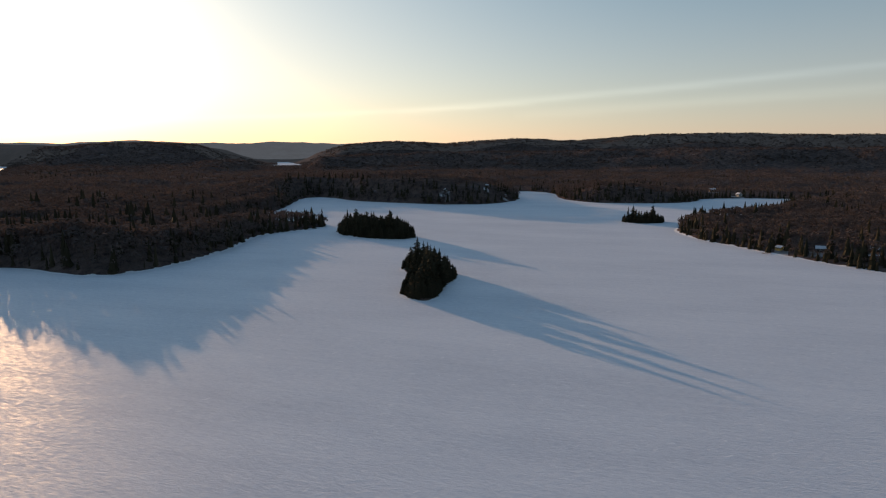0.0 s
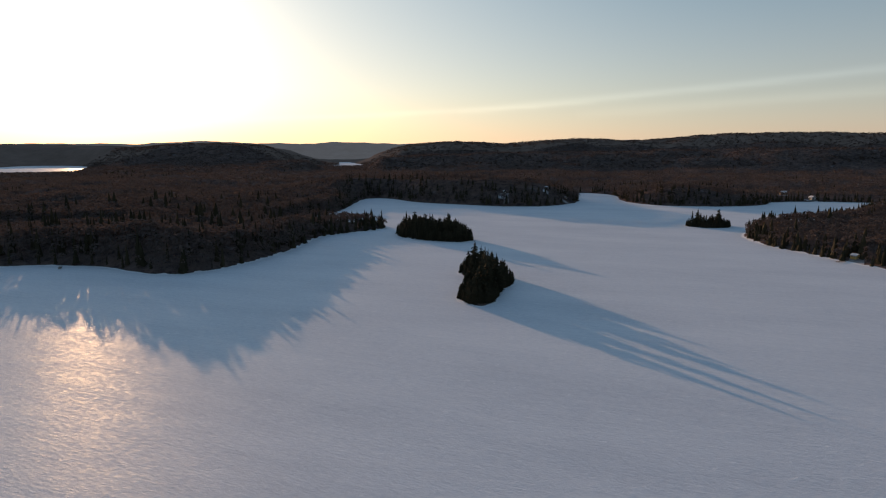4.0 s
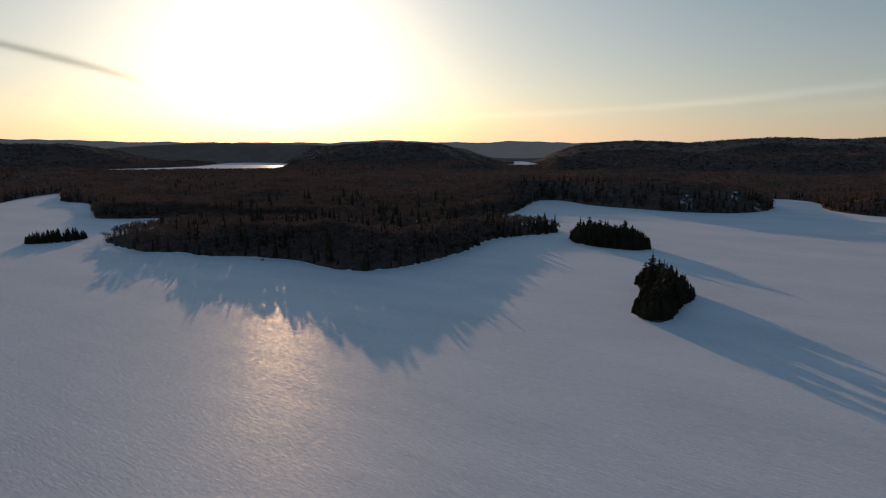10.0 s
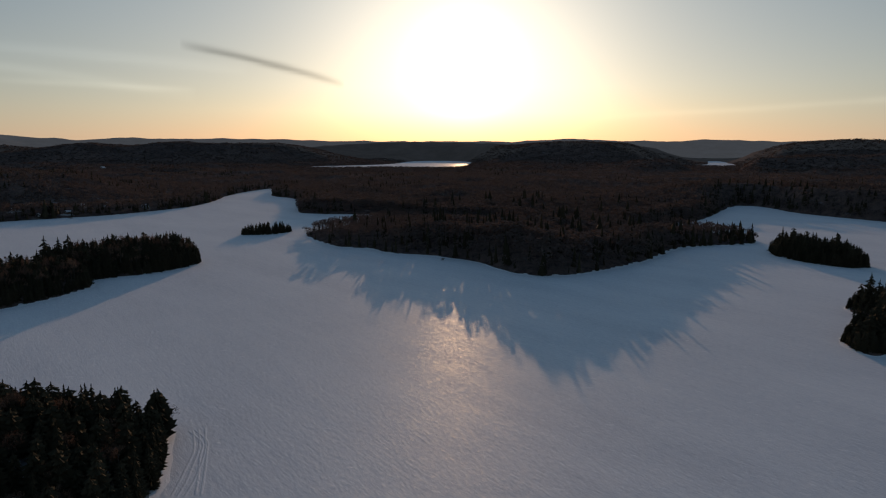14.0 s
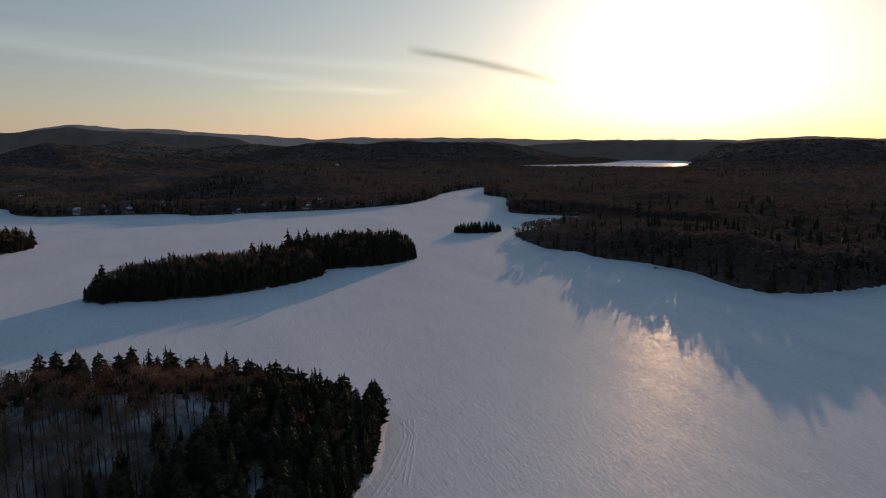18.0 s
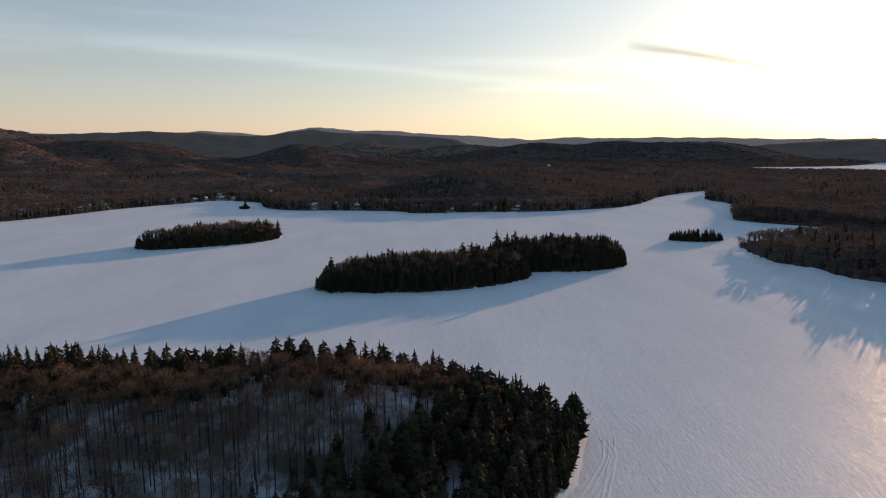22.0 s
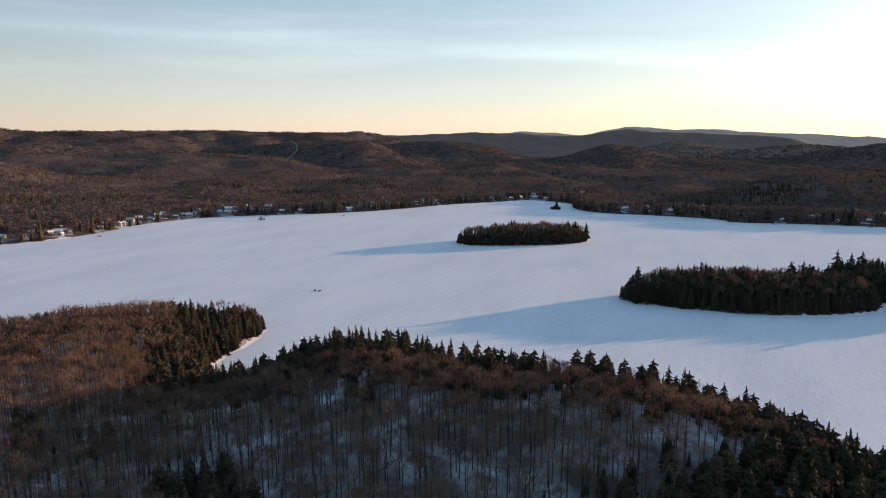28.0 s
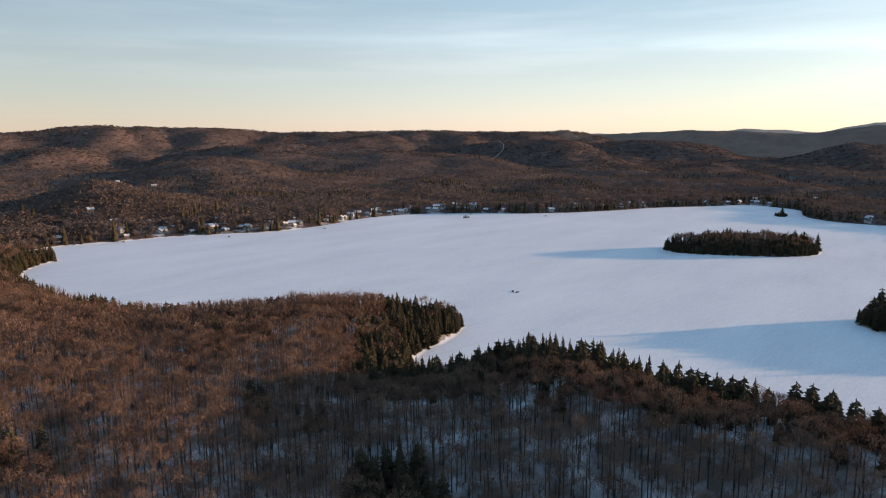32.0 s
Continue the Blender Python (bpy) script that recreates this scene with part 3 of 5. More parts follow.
def mesh_from(name, verts, faces, mats, slot=None, smooth=False, tint=None):
    me = bpy.data.meshes.new(name)
    verts, faces = np.asarray(verts, np.float32), np.asarray(faces, np.int32)
    n = faces.shape[1]
    me.vertices.add(len(verts))
    me.vertices.foreach_set("co", verts.ravel())
    me.loops.add(faces.size)
    me.loops.foreach_set("vertex_index", faces.ravel())
    me.polygons.add(len(faces))
    me.polygons.foreach_set("loop_start", np.arange(0, faces.size, n, dtype=np.int32))
    for m in mats:
        me.materials.append(m)
    if slot is not None:
        me.polygons.foreach_set("material_index", np.asarray(slot, np.int32))
    me.update(calc_edges=True)
    me.polygons.foreach_set("use_smooth", np.full(len(faces), smooth))
    if tint is not None:
        me.attributes.new("tint", "FLOAT", "POINT").data.foreach_set("value", np.asarray(tint, np.float32))
    return me


def settle(x, y):
    """The nearest place at or behind x, y, seen from the lake's middle, that lies well inland."""
    p = np.array([x, y], float)
    for _ in range(40):
        if inland(p[:1], p[1:])[0] > 6.5:
            break
        p += 1.2 * p / np.linalg.norm(p)
    return p


HOMES = [(*settle(hx, hy), turn, size, look_) for hx, hy, turn, size, look_ in HOUSES]


def near_home(x, y, reach):
    """Which places lie in the clearing of a cottage, reaching some way down to the ice."""
    m = np.zeros(np.shape(x), bool)
    for hx, hy, _, size, _ in HOMES:
        n = math.hypot(hx, hy)
        fx, fy = hx - 6 * hx / n, hy - 6 * hy / n
        m |= ((x - fx) ** 2 + (y - fy) ** 2) < (reach * (0.6 + 0.4 * size)) ** 2
    return m


def build_ground():
    r = [0.0]
    while r[-1] < 4980:
        r.append(r[-1] + (4.0 if r[-1] < 700 else 7.0 if r[-1] < 1000 else 0.009 * r[-1]))
    r = np.array(r[1:])
    az = np.radians(np.concatenate([np.arange(-40, 155, 0.48), np.arange(155, 320, 3.0)]))
    R, A = np.meshgrid(r, az, indexing="ij")
    x, y = -R * np.sin(A), R * np.cos(A)
    d = inland(x.ravel(), y.ravel()).reshape(x.shape)
    z = land_height(x.ravel(), y.ravel(), d.ravel()).reshape(x.shape)
    nr, na = x.shape
    i, j = np.meshgrid(np.arange(nr - 1), np.arange(na), indexing="ij")
    k = (j + 1) % na
    faces = np.stack([i * na + j, (i + 1) * na + j, (i + 1) * na + k, i * na + k], -1).reshape(-1, 4)
    verts = np.stack([x, y, z], -1).reshape(-1, 3)
    c = verts[faces].mean(1)
    rc = np.hypot(c[:, 0], c[:, 1])
    snowy = ((rc < 460) & (c[:, 1] < 110) & (c[:, 0] > -420)) | ((rc < 1000) & near_home(c[:, 0], c[:, 1], 6))
    slot = np.where(snowy, 0, 1)
    near = rc < 2700
    ob = new("ground", mesh_from("ground", verts, faces[near], [M_SNOW, M_FLOOR], slot[near], True))
    tagged(ob, "snowy forest floor on low wooded hills round a lake", "ground", kind="structure")
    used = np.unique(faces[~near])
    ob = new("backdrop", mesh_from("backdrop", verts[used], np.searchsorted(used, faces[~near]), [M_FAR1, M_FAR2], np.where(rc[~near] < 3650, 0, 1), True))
    tagged(ob, "distant wooded ridges with painted-on evening haze", "hills", kind="structure")


def build_lake():
    r = np.concatenate([[0.5], np.geomspace(30, 4300, 60)])
    A = np.radians(np.arange(0, 360, 3.0))
    R, A = np.meshgrid(r, A, indexing="ij")
    verts = np.stack([-R * np.sin(A), R * np.cos(A), 0 * R], -1).reshape(-1, 3)
    nr, na = R.shape
    i, j = np.meshgrid(np.arange(nr - 1), np.arange(na), indexing="ij")
    k = (j + 1) % na
    faces = np.stack([i * na + j, (i + 1) * na + j, (i + 1) * na + k, i * na + k], -1).reshape(-1, 4)
    ob = new("water", mesh_from("water", verts, faces, [M_ICE], None, True))
    tagged(ob, "frozen lake under wind-packed snow with long evening shadows", "frozen lake", kind="structure")


build_ground()
build_lake()


# ---- trees ----
rnd = np.random.default_rng(7)


def cone_limb(a, b, ra, rb, sides=4):
    """A tapered stick from a to b."""
    a, b = np.array(a, float), np.array(b, float)
    w = (b - a) / np.linalg.norm(b - a)
    u = np.cross(w, (0.3, 0.9, 0.2) if abs(w[2]) > 0.5 else (0, 0, 1))
    u /= np.linalg.norm(u)
    v = np.cross(w, u)
    t = np.linspace(0, 2 * math.pi, sides, endpoint=False)
    ring = np.cos(t)[:, None] * u + np.sin(t)[:, None] * v
    verts = np.concatenate([a + ra * ring, b + rb * ring])
    k = np.arange(sides)
    n = (k + 1) % sides
    return verts, np.concatenate([np.stack([k, n, n + sides], 1), np.stack([k, n + sides, k + sides], 1)])


def merge(parts):
    verts, faces, at = [], [], 0
    for v, f in parts:
        verts.append(v)
        faces.append(f + at)
        at += len(v)
    return np.concatenate(verts), np.concatenate(faces)


def spruce(h, r, tiers, spikes, bare=0.08, ragged=0.25, rise=-0.28, power=0.85):
    """Trunk and crown of a conifer with full whorls of boughs, each a bent spray of needles."""
    trunk = cone_limb((0, 0, -0.8), (0, 0, h * 0.94), 0.016 * h, 0.02, 5)
    verts, faces = [], []
    for i in range(tiers):
        f = i / (tiers - 1)
        z = h * (bare + (0.95 - bare) * f)
        rr = r * ((1 - f) ** power * 0.92 + 0.08)
        count = max(4, round(spikes * (1 - 0.5 * f)))
        off, deep = rnd.uniform(0, 6.3), 0.9 * h / tiers
        for s in range(count):
            a = off + 2 * math.pi * (s + rnd.uniform(-0.35, 0.35)) / count
            q = rr * rnd.uniform(1 - ragged, 1 + 0.8 * ragged)
            w = 2.1 / count * q + 0.05
            c, sn = math.cos(a), math.sin(a)
            zz = z + rnd.uniform(-0.7, 0.7) * h / tiers
            base = np.array([0, 0, zz + deep])
            mid = np.array([0.62 * q * c, 0.62 * q * sn, zz + 0.35 * rise * q])
            side = np.array([-sn, c, 0]) * w
            tip = np.array([q * c, q * sn, zz + rise * q])
            n = len(verts)
            verts += [base, mid + side - (0, 0, 0.2 * q), tip, mid - side - (0, 0, 0.2 * q)]
            faces += [(n, n + 1, n + 2), (n, n + 2, n + 3)]
    n = len(verts)
    k = 0.07 * r
    verts += [np.array([k, 0, 0.88 * h]), np.array([-0.6 * k, 0.9 * k, 0.88 * h]), np.array([0, 0, h]), np.array([-0.6 * k, -0.9 * k, 0.88 * h])]
    faces += [(n, n + 1, n + 2), (n + 1, n + 3, n + 2), (n + 3, n, n + 2)]
    return trunk, (np.array(verts), np.array(faces))


def pine(h, r):
    """A white pine: bare lower trunk, uneven plates of needles on rising boughs."""
    return spruce(h, r, 13, 9, bare=0.24, ragged=0.5, rise=0.10, power=0.55)


def maple(h, r, twigs, limbs=7, wide=0.06):
    """A leafless broad-leaved tree: forked limbs, each ending in a rounded haze of fine twigs."""
    parts = [cone_limb((0, 0, -0.8), (0.1, 0, h * 0.55), 0.013 * h, 0.009 * h, 5), cone_limb((0.1, 0, h * 0.55), (0.0, 0.15, h * 0.86), 0.009 * h, 0.02, 4)]
    tips = [np.array([0, 0.15, h * 0.80])]
    for i in range(limbs):
        a, z0 = 2 * math.pi * (i + rnd.uniform(-0.3, 0.3)) / limbs, h * rnd.uniform(0.45, 0.62)
        q = r * rnd.uniform(0.45, 0.72)
        tip = np.array([q * math.cos(a), q * math.sin(a), h * rnd.uniform(0.66, 0.80)])
        parts.append(cone_limb((0.08, 0, z0), tip, 0.0042 * h, 0.015, 3))
        tips.append(tip)
    verts, faces = [], []
    for i in range(twigs):
        c = tips[i % len(tips)]
        way = rnd.normal(size=3)
        way[2] = abs(way[2]) * 0.9 + 0.15
        way /= np.linalg.norm(way)
        size = np.array([0.48 * r, 0.48 * r, 0.20 * h])
        q = c + way * size * rnd.uniform(0.55, 1.0)
        p = q - (way + 0.55 * rnd.normal(size=3)) * size * rnd.uniform(0.25, 0.5)
        s = np.cross(q - p, rnd.normal(size=3))
        s *= wide * rnd.uniform(0.6, 1.4) / np.linalg.norm(s)
        n = len(verts)
        verts += [p - s, p + s, q]
        faces.append((n, n + 1, n + 2))
    return merge(parts), (np.array(verts), np.array(faces))


def far_spruce():
    """A distant conifer: two ragged skirts and a leader."""
    verts, faces = [], []
    for z0, z1, r in ((0.04, 0.66, 0.24), (0.38, 1.0, 0.16)):
        t = np.linspace(0, 2 * math.pi, 5, endpoint=False) + rnd.uniform(0, 6)
        n = len(verts)
        for a in t:
            k = r * rnd.uniform(0.8, 1.25)
            verts.append((k * math.cos(a), k * math.sin(a), z0 + rnd.uniform(-0.05, 0.08)))
        verts.append((rnd.uniform(-0.02, 0.02), rnd.uniform(-0.02, 0.02), z1))
        faces += [(n + i, n + (i + 1) % 5, n + 5) for i in range(5)]
    return np.array(verts), np.array(faces)


def far_crown(bits=10, wide=0.03, long=0.13):
    """A distant leafless crown: a rounded loose cloud of twig sprays on a thin stem."""
    verts, faces = [np.array(p) for p in ((-0.012, 0, 0), (0.012, 0, 0), (0, 0.01, 0.7))], [(0, 1, 2)]
    for i in range(bits):
        w = rnd.normal(size=3)
        w[2] = abs(w[2]) + 0.1
        w /= np.linalg.norm(w)
        q = np.array([0, 0, 0.62]) + w * (0.30, 0.30, 0.37) * rnd.uniform(0.8, 1.0)
        along = rnd.normal(size=3)
        along -= w * along.dot(w) * 0.7
        along *= long / np.linalg.norm(along)
        s = np.cross(along, rnd.normal(size=3))
        s *= wide * rnd.uniform(0.7, 1.3) / np.linalg.norm(s)
        n = len(verts)
        verts += [q - along - s, q - along + s, q + along]
        faces.append((n, n + 1, n + 2))
    return np.array(verts), np.array(faces)


def scatter_mesh(name, kinds, x, y, z, height, width, mats, pick=None):
    """Many trees as one mesh. kinds: (verts, faces, material slot of each face) for trees one metre high."""
    turn, tint = rnd.uniform(0, 2 * math.pi, len(x)), rnd.uniform(0, 1, len(x))
    pick = rnd.integers(len(kinds), size=len(x)) if pick is None else pick
    V, F, S, T, at = [], [], [], [], 0
    for k, (kv, kf, ks) in enumerate(kinds):
        m = np.flatnonzero(pick == k)
        if not len(m):
            continue
        c, s = np.cos(turn[m])[:, None], np.sin(turn[m])[:, None]
        vx = (kv[:, 0] * c - kv[:, 1] * s) * width[m, None] + x[m, None]
        vy = (kv[:, 0] * s + kv[:, 1] * c) * width[m, None] + y[m, None]
        vz = kv[:, 2] * height[m, None] + z[m, None]
        V.append(np.stack([vx, vy, vz], -1).reshape(-1, 3))
        F.append((kf[None] + (at + np.arange(len(m)) * len(kv))[:, None, None]).reshape(-1, 3))
        S.append(np.tile(ks, len(m)))
        T.append(np.repeat(tint[m], len(kv)))
        at += len(m) * len(kv)
    me = mesh_from(name, np.concatenate(V), np.concatenate(F), mats, np.concatenate(S), False, np.concatenate(T))
    return new(name, me)


def whole(trunk, crown, h, slots):
    """Trunk and crown joined at one metre of height."""
    v, f = merge([trunk, crown])
    s = np.concatenate([np.full(len(trunk[1]), slots[0]), np.full(len(crown[1]), slots[1])])
    return v / h, f, s


def jittered(x0, x1, y0, y1, step):
    gx, gy = np.meshgrid(np.arange(x0, x1, step), np.arange(y0, y1, step))
    gx = gx.ravel() + rnd.uniform(-0.48, 0.48, gx.size) * step
    gy = gy.ravel() + rnd.uniform(-0.48, 0.48, gy.size) * step
    return gx, gy


def part(name, mesh, parent, label=""):
    ob = new(name, mesh)
    ob.parent = parent
    return tagged(ob, label)


def tree_thing(name, trunk, crown, crown_mat, label, category, group=""):
    root = new(name)
    root.empty_display_size = 0.5
    part("trunk", mesh_from("trunk", *trunk, [M_BARK], None, True), root)
    part("crown", mesh_from("crown", *crown, [crown_mat]), root)
    return tagged(root, label, category, group)


def mid_spruce():
    """A conifer of the middle distance: four ragged skirts on a stem."""
    verts, faces = [], []
    for z0, z1, r in ((0.05, 0.46, 0.25), (0.24, 0.66, 0.205), (0.44, 0.84, 0.155), (0.64, 1.0, 0.10)):
        t = np.linspace(0, 2 * math.pi, 6, endpoint=False) + rnd.uniform(0, 6)
        n = len(verts)
        for i, a in enumerate(t):
            k = r * rnd.uniform(0.75, 1.3)
            verts.append((k * math.cos(a), k * math.sin(a), z0 + rnd.uniform(-0.06, 0.06)))
        verts.append((rnd.uniform(-0.012, 0.012), rnd.uniform(-0.012, 0.012), z1))
        faces += [(n + i, n + (i + 1) % 6, n + 6) for i in range(6)]
    return np.array(verts), np.array(faces)


def slots(shape, k):
    return shape[0], shape[1], np.full(len(shape[1]), k)


def on_island(x, y, d):
    isle = np.zeros(len(x), bool)
    for ring in ISLES.values():
        c = ring.mean(0)
        isle |= np.hypot(x - c[0], y - c[1]) < np.hypot(*(ring - c).T).max() + 2.5
    return isle & (d < 40) & ~((x > -140) & (x < -86) & (y > 494))


def along_shore(step, lo, hi, spread):
    """Places a little inland of the lake's shore."""
    a, b = LAKE, np.roll(LAKE, -1, 0)
    n = np.maximum(1, (np.hypot(*(b - a).T) / step).astype(int))
    p = np.concatenate([p0 + (p1 - p0) * ((np.arange(k) + rnd.uniform(0, 1, k)) / k)[:, None] for p0, p1, k in zip(a, b, n)])
    p = p + rnd.uniform(-spread, spread, p.shape)
    r = np.hypot(p[:, 0], p[:, 1])
    az = np.degrees(np.arctan2(-p[:, 0], p[:, 1]))
    m = (r > lo) & (r < hi) & (az > -39) & (az < 153)
    return p[m, 0], p[m, 1]


NEAR = (-330, 60, -470, 112)        # the stretch of shore woods below the camera: x from, to, y from, to


GROVES = [(-206, -258, 14), (-203, -278, 13), (-236, -132, 9), (-222, -113, 11), (-204, -95, 9), (-175, -92, 9), (-174, -59, 13), (-186, -51, 13), (-180, -36, 13), (-174, -22, 13), (-164, -9, 13), (-116, -67, 9), (-109, -55, 9), (-157, 59, 7)]        # close stands of conifers: x, y, radius


def in_near(x, y):
    return (x > NEAR[0]) & (x < NEAR[1]) & (y > NEAR[2]) & (y < NEAR[3])


# woods far off, thinner with distance as the eye can part fewer trees
def far_woods():
    kinds = [slots(far_spruce(), 0) for _ in range(4)] + [slots(far_crown(8, 0.075, 0.11), 1) for _ in range(6)]
    u = rnd.uniform(0, 1, 66000)
    az = np.radians(rnd.uniform(-39, 154, len(u)))
    r = 740 * np.exp(u ** 1.05 * math.log(1750 / 740.0))
    x, y = -r * np.sin(az), r * np.cos(az)
    d = inland(x, y)
    keep = (d > 1.0) & ~on_island(x, y, d) & ~near_home(x, y, 8)
    x, y, d = x[keep], y[keep], d[keep]
    z, r = land_height(x, y, d), np.hypot(x, y)
    h = rnd.uniform(8, 11.5, len(x)) * (1 + 0.15 * fractal(x, y, 90, 2, 3.0))
    grow = np.clip(r / 1300.0, 1.0, 1.5)
    low = (np.hypot(x + 1300, y - 1500) < 420) | (np.hypot(x + 560, y - 2350) < 260)
    h *= np.where(low, 0.55, 1) * np.clip(1.25 - r / 5000.0, 0.7, 1)
    mixed = fractal(x, y, 420, 3, 8.0) + 0.35 * rnd.normal(size=len(x))
    conifer = (mixed > np.where(x < -640, 0.72, 1.05)) | ((d < 22) & (rnd.uniform(size=len(x)) < 0.3))
    pick = np.where(conifer, rnd.integers(0, 4, len(x)), rnd.integers(4, 10, len(x)))
    ob = scatter_mesh("far_woods", kinds, x, y, z - h * np.where(conifer, 0.38, 0.6) * np.clip((d - 15) / 50.0, 0.05, 1), h, h * grow * np.where(conifer, 0.75, 1.05), [M_NEEDLE, M_CANOPY], pick)
    tagged(ob, "mixed bare and evergreen woods on far hills", "woods", kind="stuff")
    # groves on the farther ridges
    kinds = [slots(far_crown(5, 0.12), 1) for _ in range(5)] + [slots(far_spruce(), 0)]
    az, r = np.radians(rnd.uniform(-38, 154, 70000)), np.sqrt(rnd.uniform(1700 ** 2, 3000 ** 2, 70000))
    x, y = -r * np.sin(az), r * np.cos(az)
    d = inland(x, y)
    x, y, d, r = x[d > 3], y[d > 3], d[d > 3], r[d > 3]
    h = rnd.uniform(8, 12, len(x)) * np.where(r > 2700, 1.2, 1.0)
    pick = np.where(fractal(x, y, 420, 3, 8.0) + 0.35 * rnd.normal(size=len(x)) > 1.1, 5, rnd.integers(0, 5, len(x)))
    ob = scatter_mesh("far_woods", kinds, x, y, land_height(x, y, d) - 0.62 * h, h, h * np.where(pick == 5, 0.8, 1.9), [M_NEEDLE, M_CANOPY], pick)
    tagged(ob, "leafless woods on distant ridges across the lake", "woods", kind="stuff")


def shore_woods():
    kinds = [slots(mid_spruce(), 0) for _ in range(5)] + [slots(far_crown(34, 0.034, 0.085), 1) for _ in range(6)]
    gx, gy = jittered(-900, 500, -640, 960, 4.6)
    ex, ey = along_shore(2.2, 120, 1000, 2.6)
    x, y = np.concatenate([gx, ex]), np.concatenate([gy, ey])
    r, az = np.hypot(x, y), np.degrees(np.arctan2(-x, y))
    d = inland(x, y)
    keep = (d > 0.4) & (r > 60) & ((r < 740) | (d < 6)) & (az > -39) & (az < 154) & ~on_island(x, y, d) & ~in_near(x, y) & ~near_home(x, y, 7)
    x, y, d = x[keep], y[keep], d[keep]
    z = land_height(x, y, d)
    h_scale = np.where((x > -425) & (x < -290) & (y > 335) & (y < 500), 0.62, 1.0)
    h_scale *= np.where((x > -185) & (x < -86) & (y > 485) & (y < 580), 0.72, 1.0) * np.where(x > 160, 0.78, 1.0)
    edge = d < 7
    crest = (x > -340) & (x < -140) & (y > 325) & (y < 405)        # slender spruces along the back of the peninsula
    h = h_scale * rnd.uniform(9.5, 15.0, len(x)) * np.where(edge, rnd.uniform(0.4, 0.9, len(x)), 1)
    mixed = fractal(x, y, 260, 3, 8.0) + 0.4 * rnd.normal(size=len(x))
    conifer = (mixed > 1.15) | ((d < 14) & (rnd.uniform(size=len(x)) < np.where((x > 160) | ((x > -185) & (x < -86) & (y > 470) & (y < 590)), 0.55, np.where(y > 300, 0.14, 0.26)))) | (rnd.uniform(size=len(x)) < np.where(crest, 0.09, 0.014))
    h = np.where(conifer, h * rnd.uniform(0.95, 1.35, len(x)), h)
    pick = np.where(conifer, rnd.integers(0, 5, len(x)), rnd.integers(5, 11, len(x)))
    ob = scatter_mesh("shore_woods", kinds, x, y, z - np.where(conifer, 0.5, h * np.clip((d - 15) / 80.0, 0.03, 0.42)), h * np.where(conifer, 1.05, 1.0), h * np.where(conifer, np.where(crest, 0.5, rnd.uniform(0.6, 1.0, len(x))), 1.15), [M_NEEDLE, M_CANOPY], pick)
    tagged(ob, "dense mixed woods with spruces along the lake shore", "woods", kind="stuff")


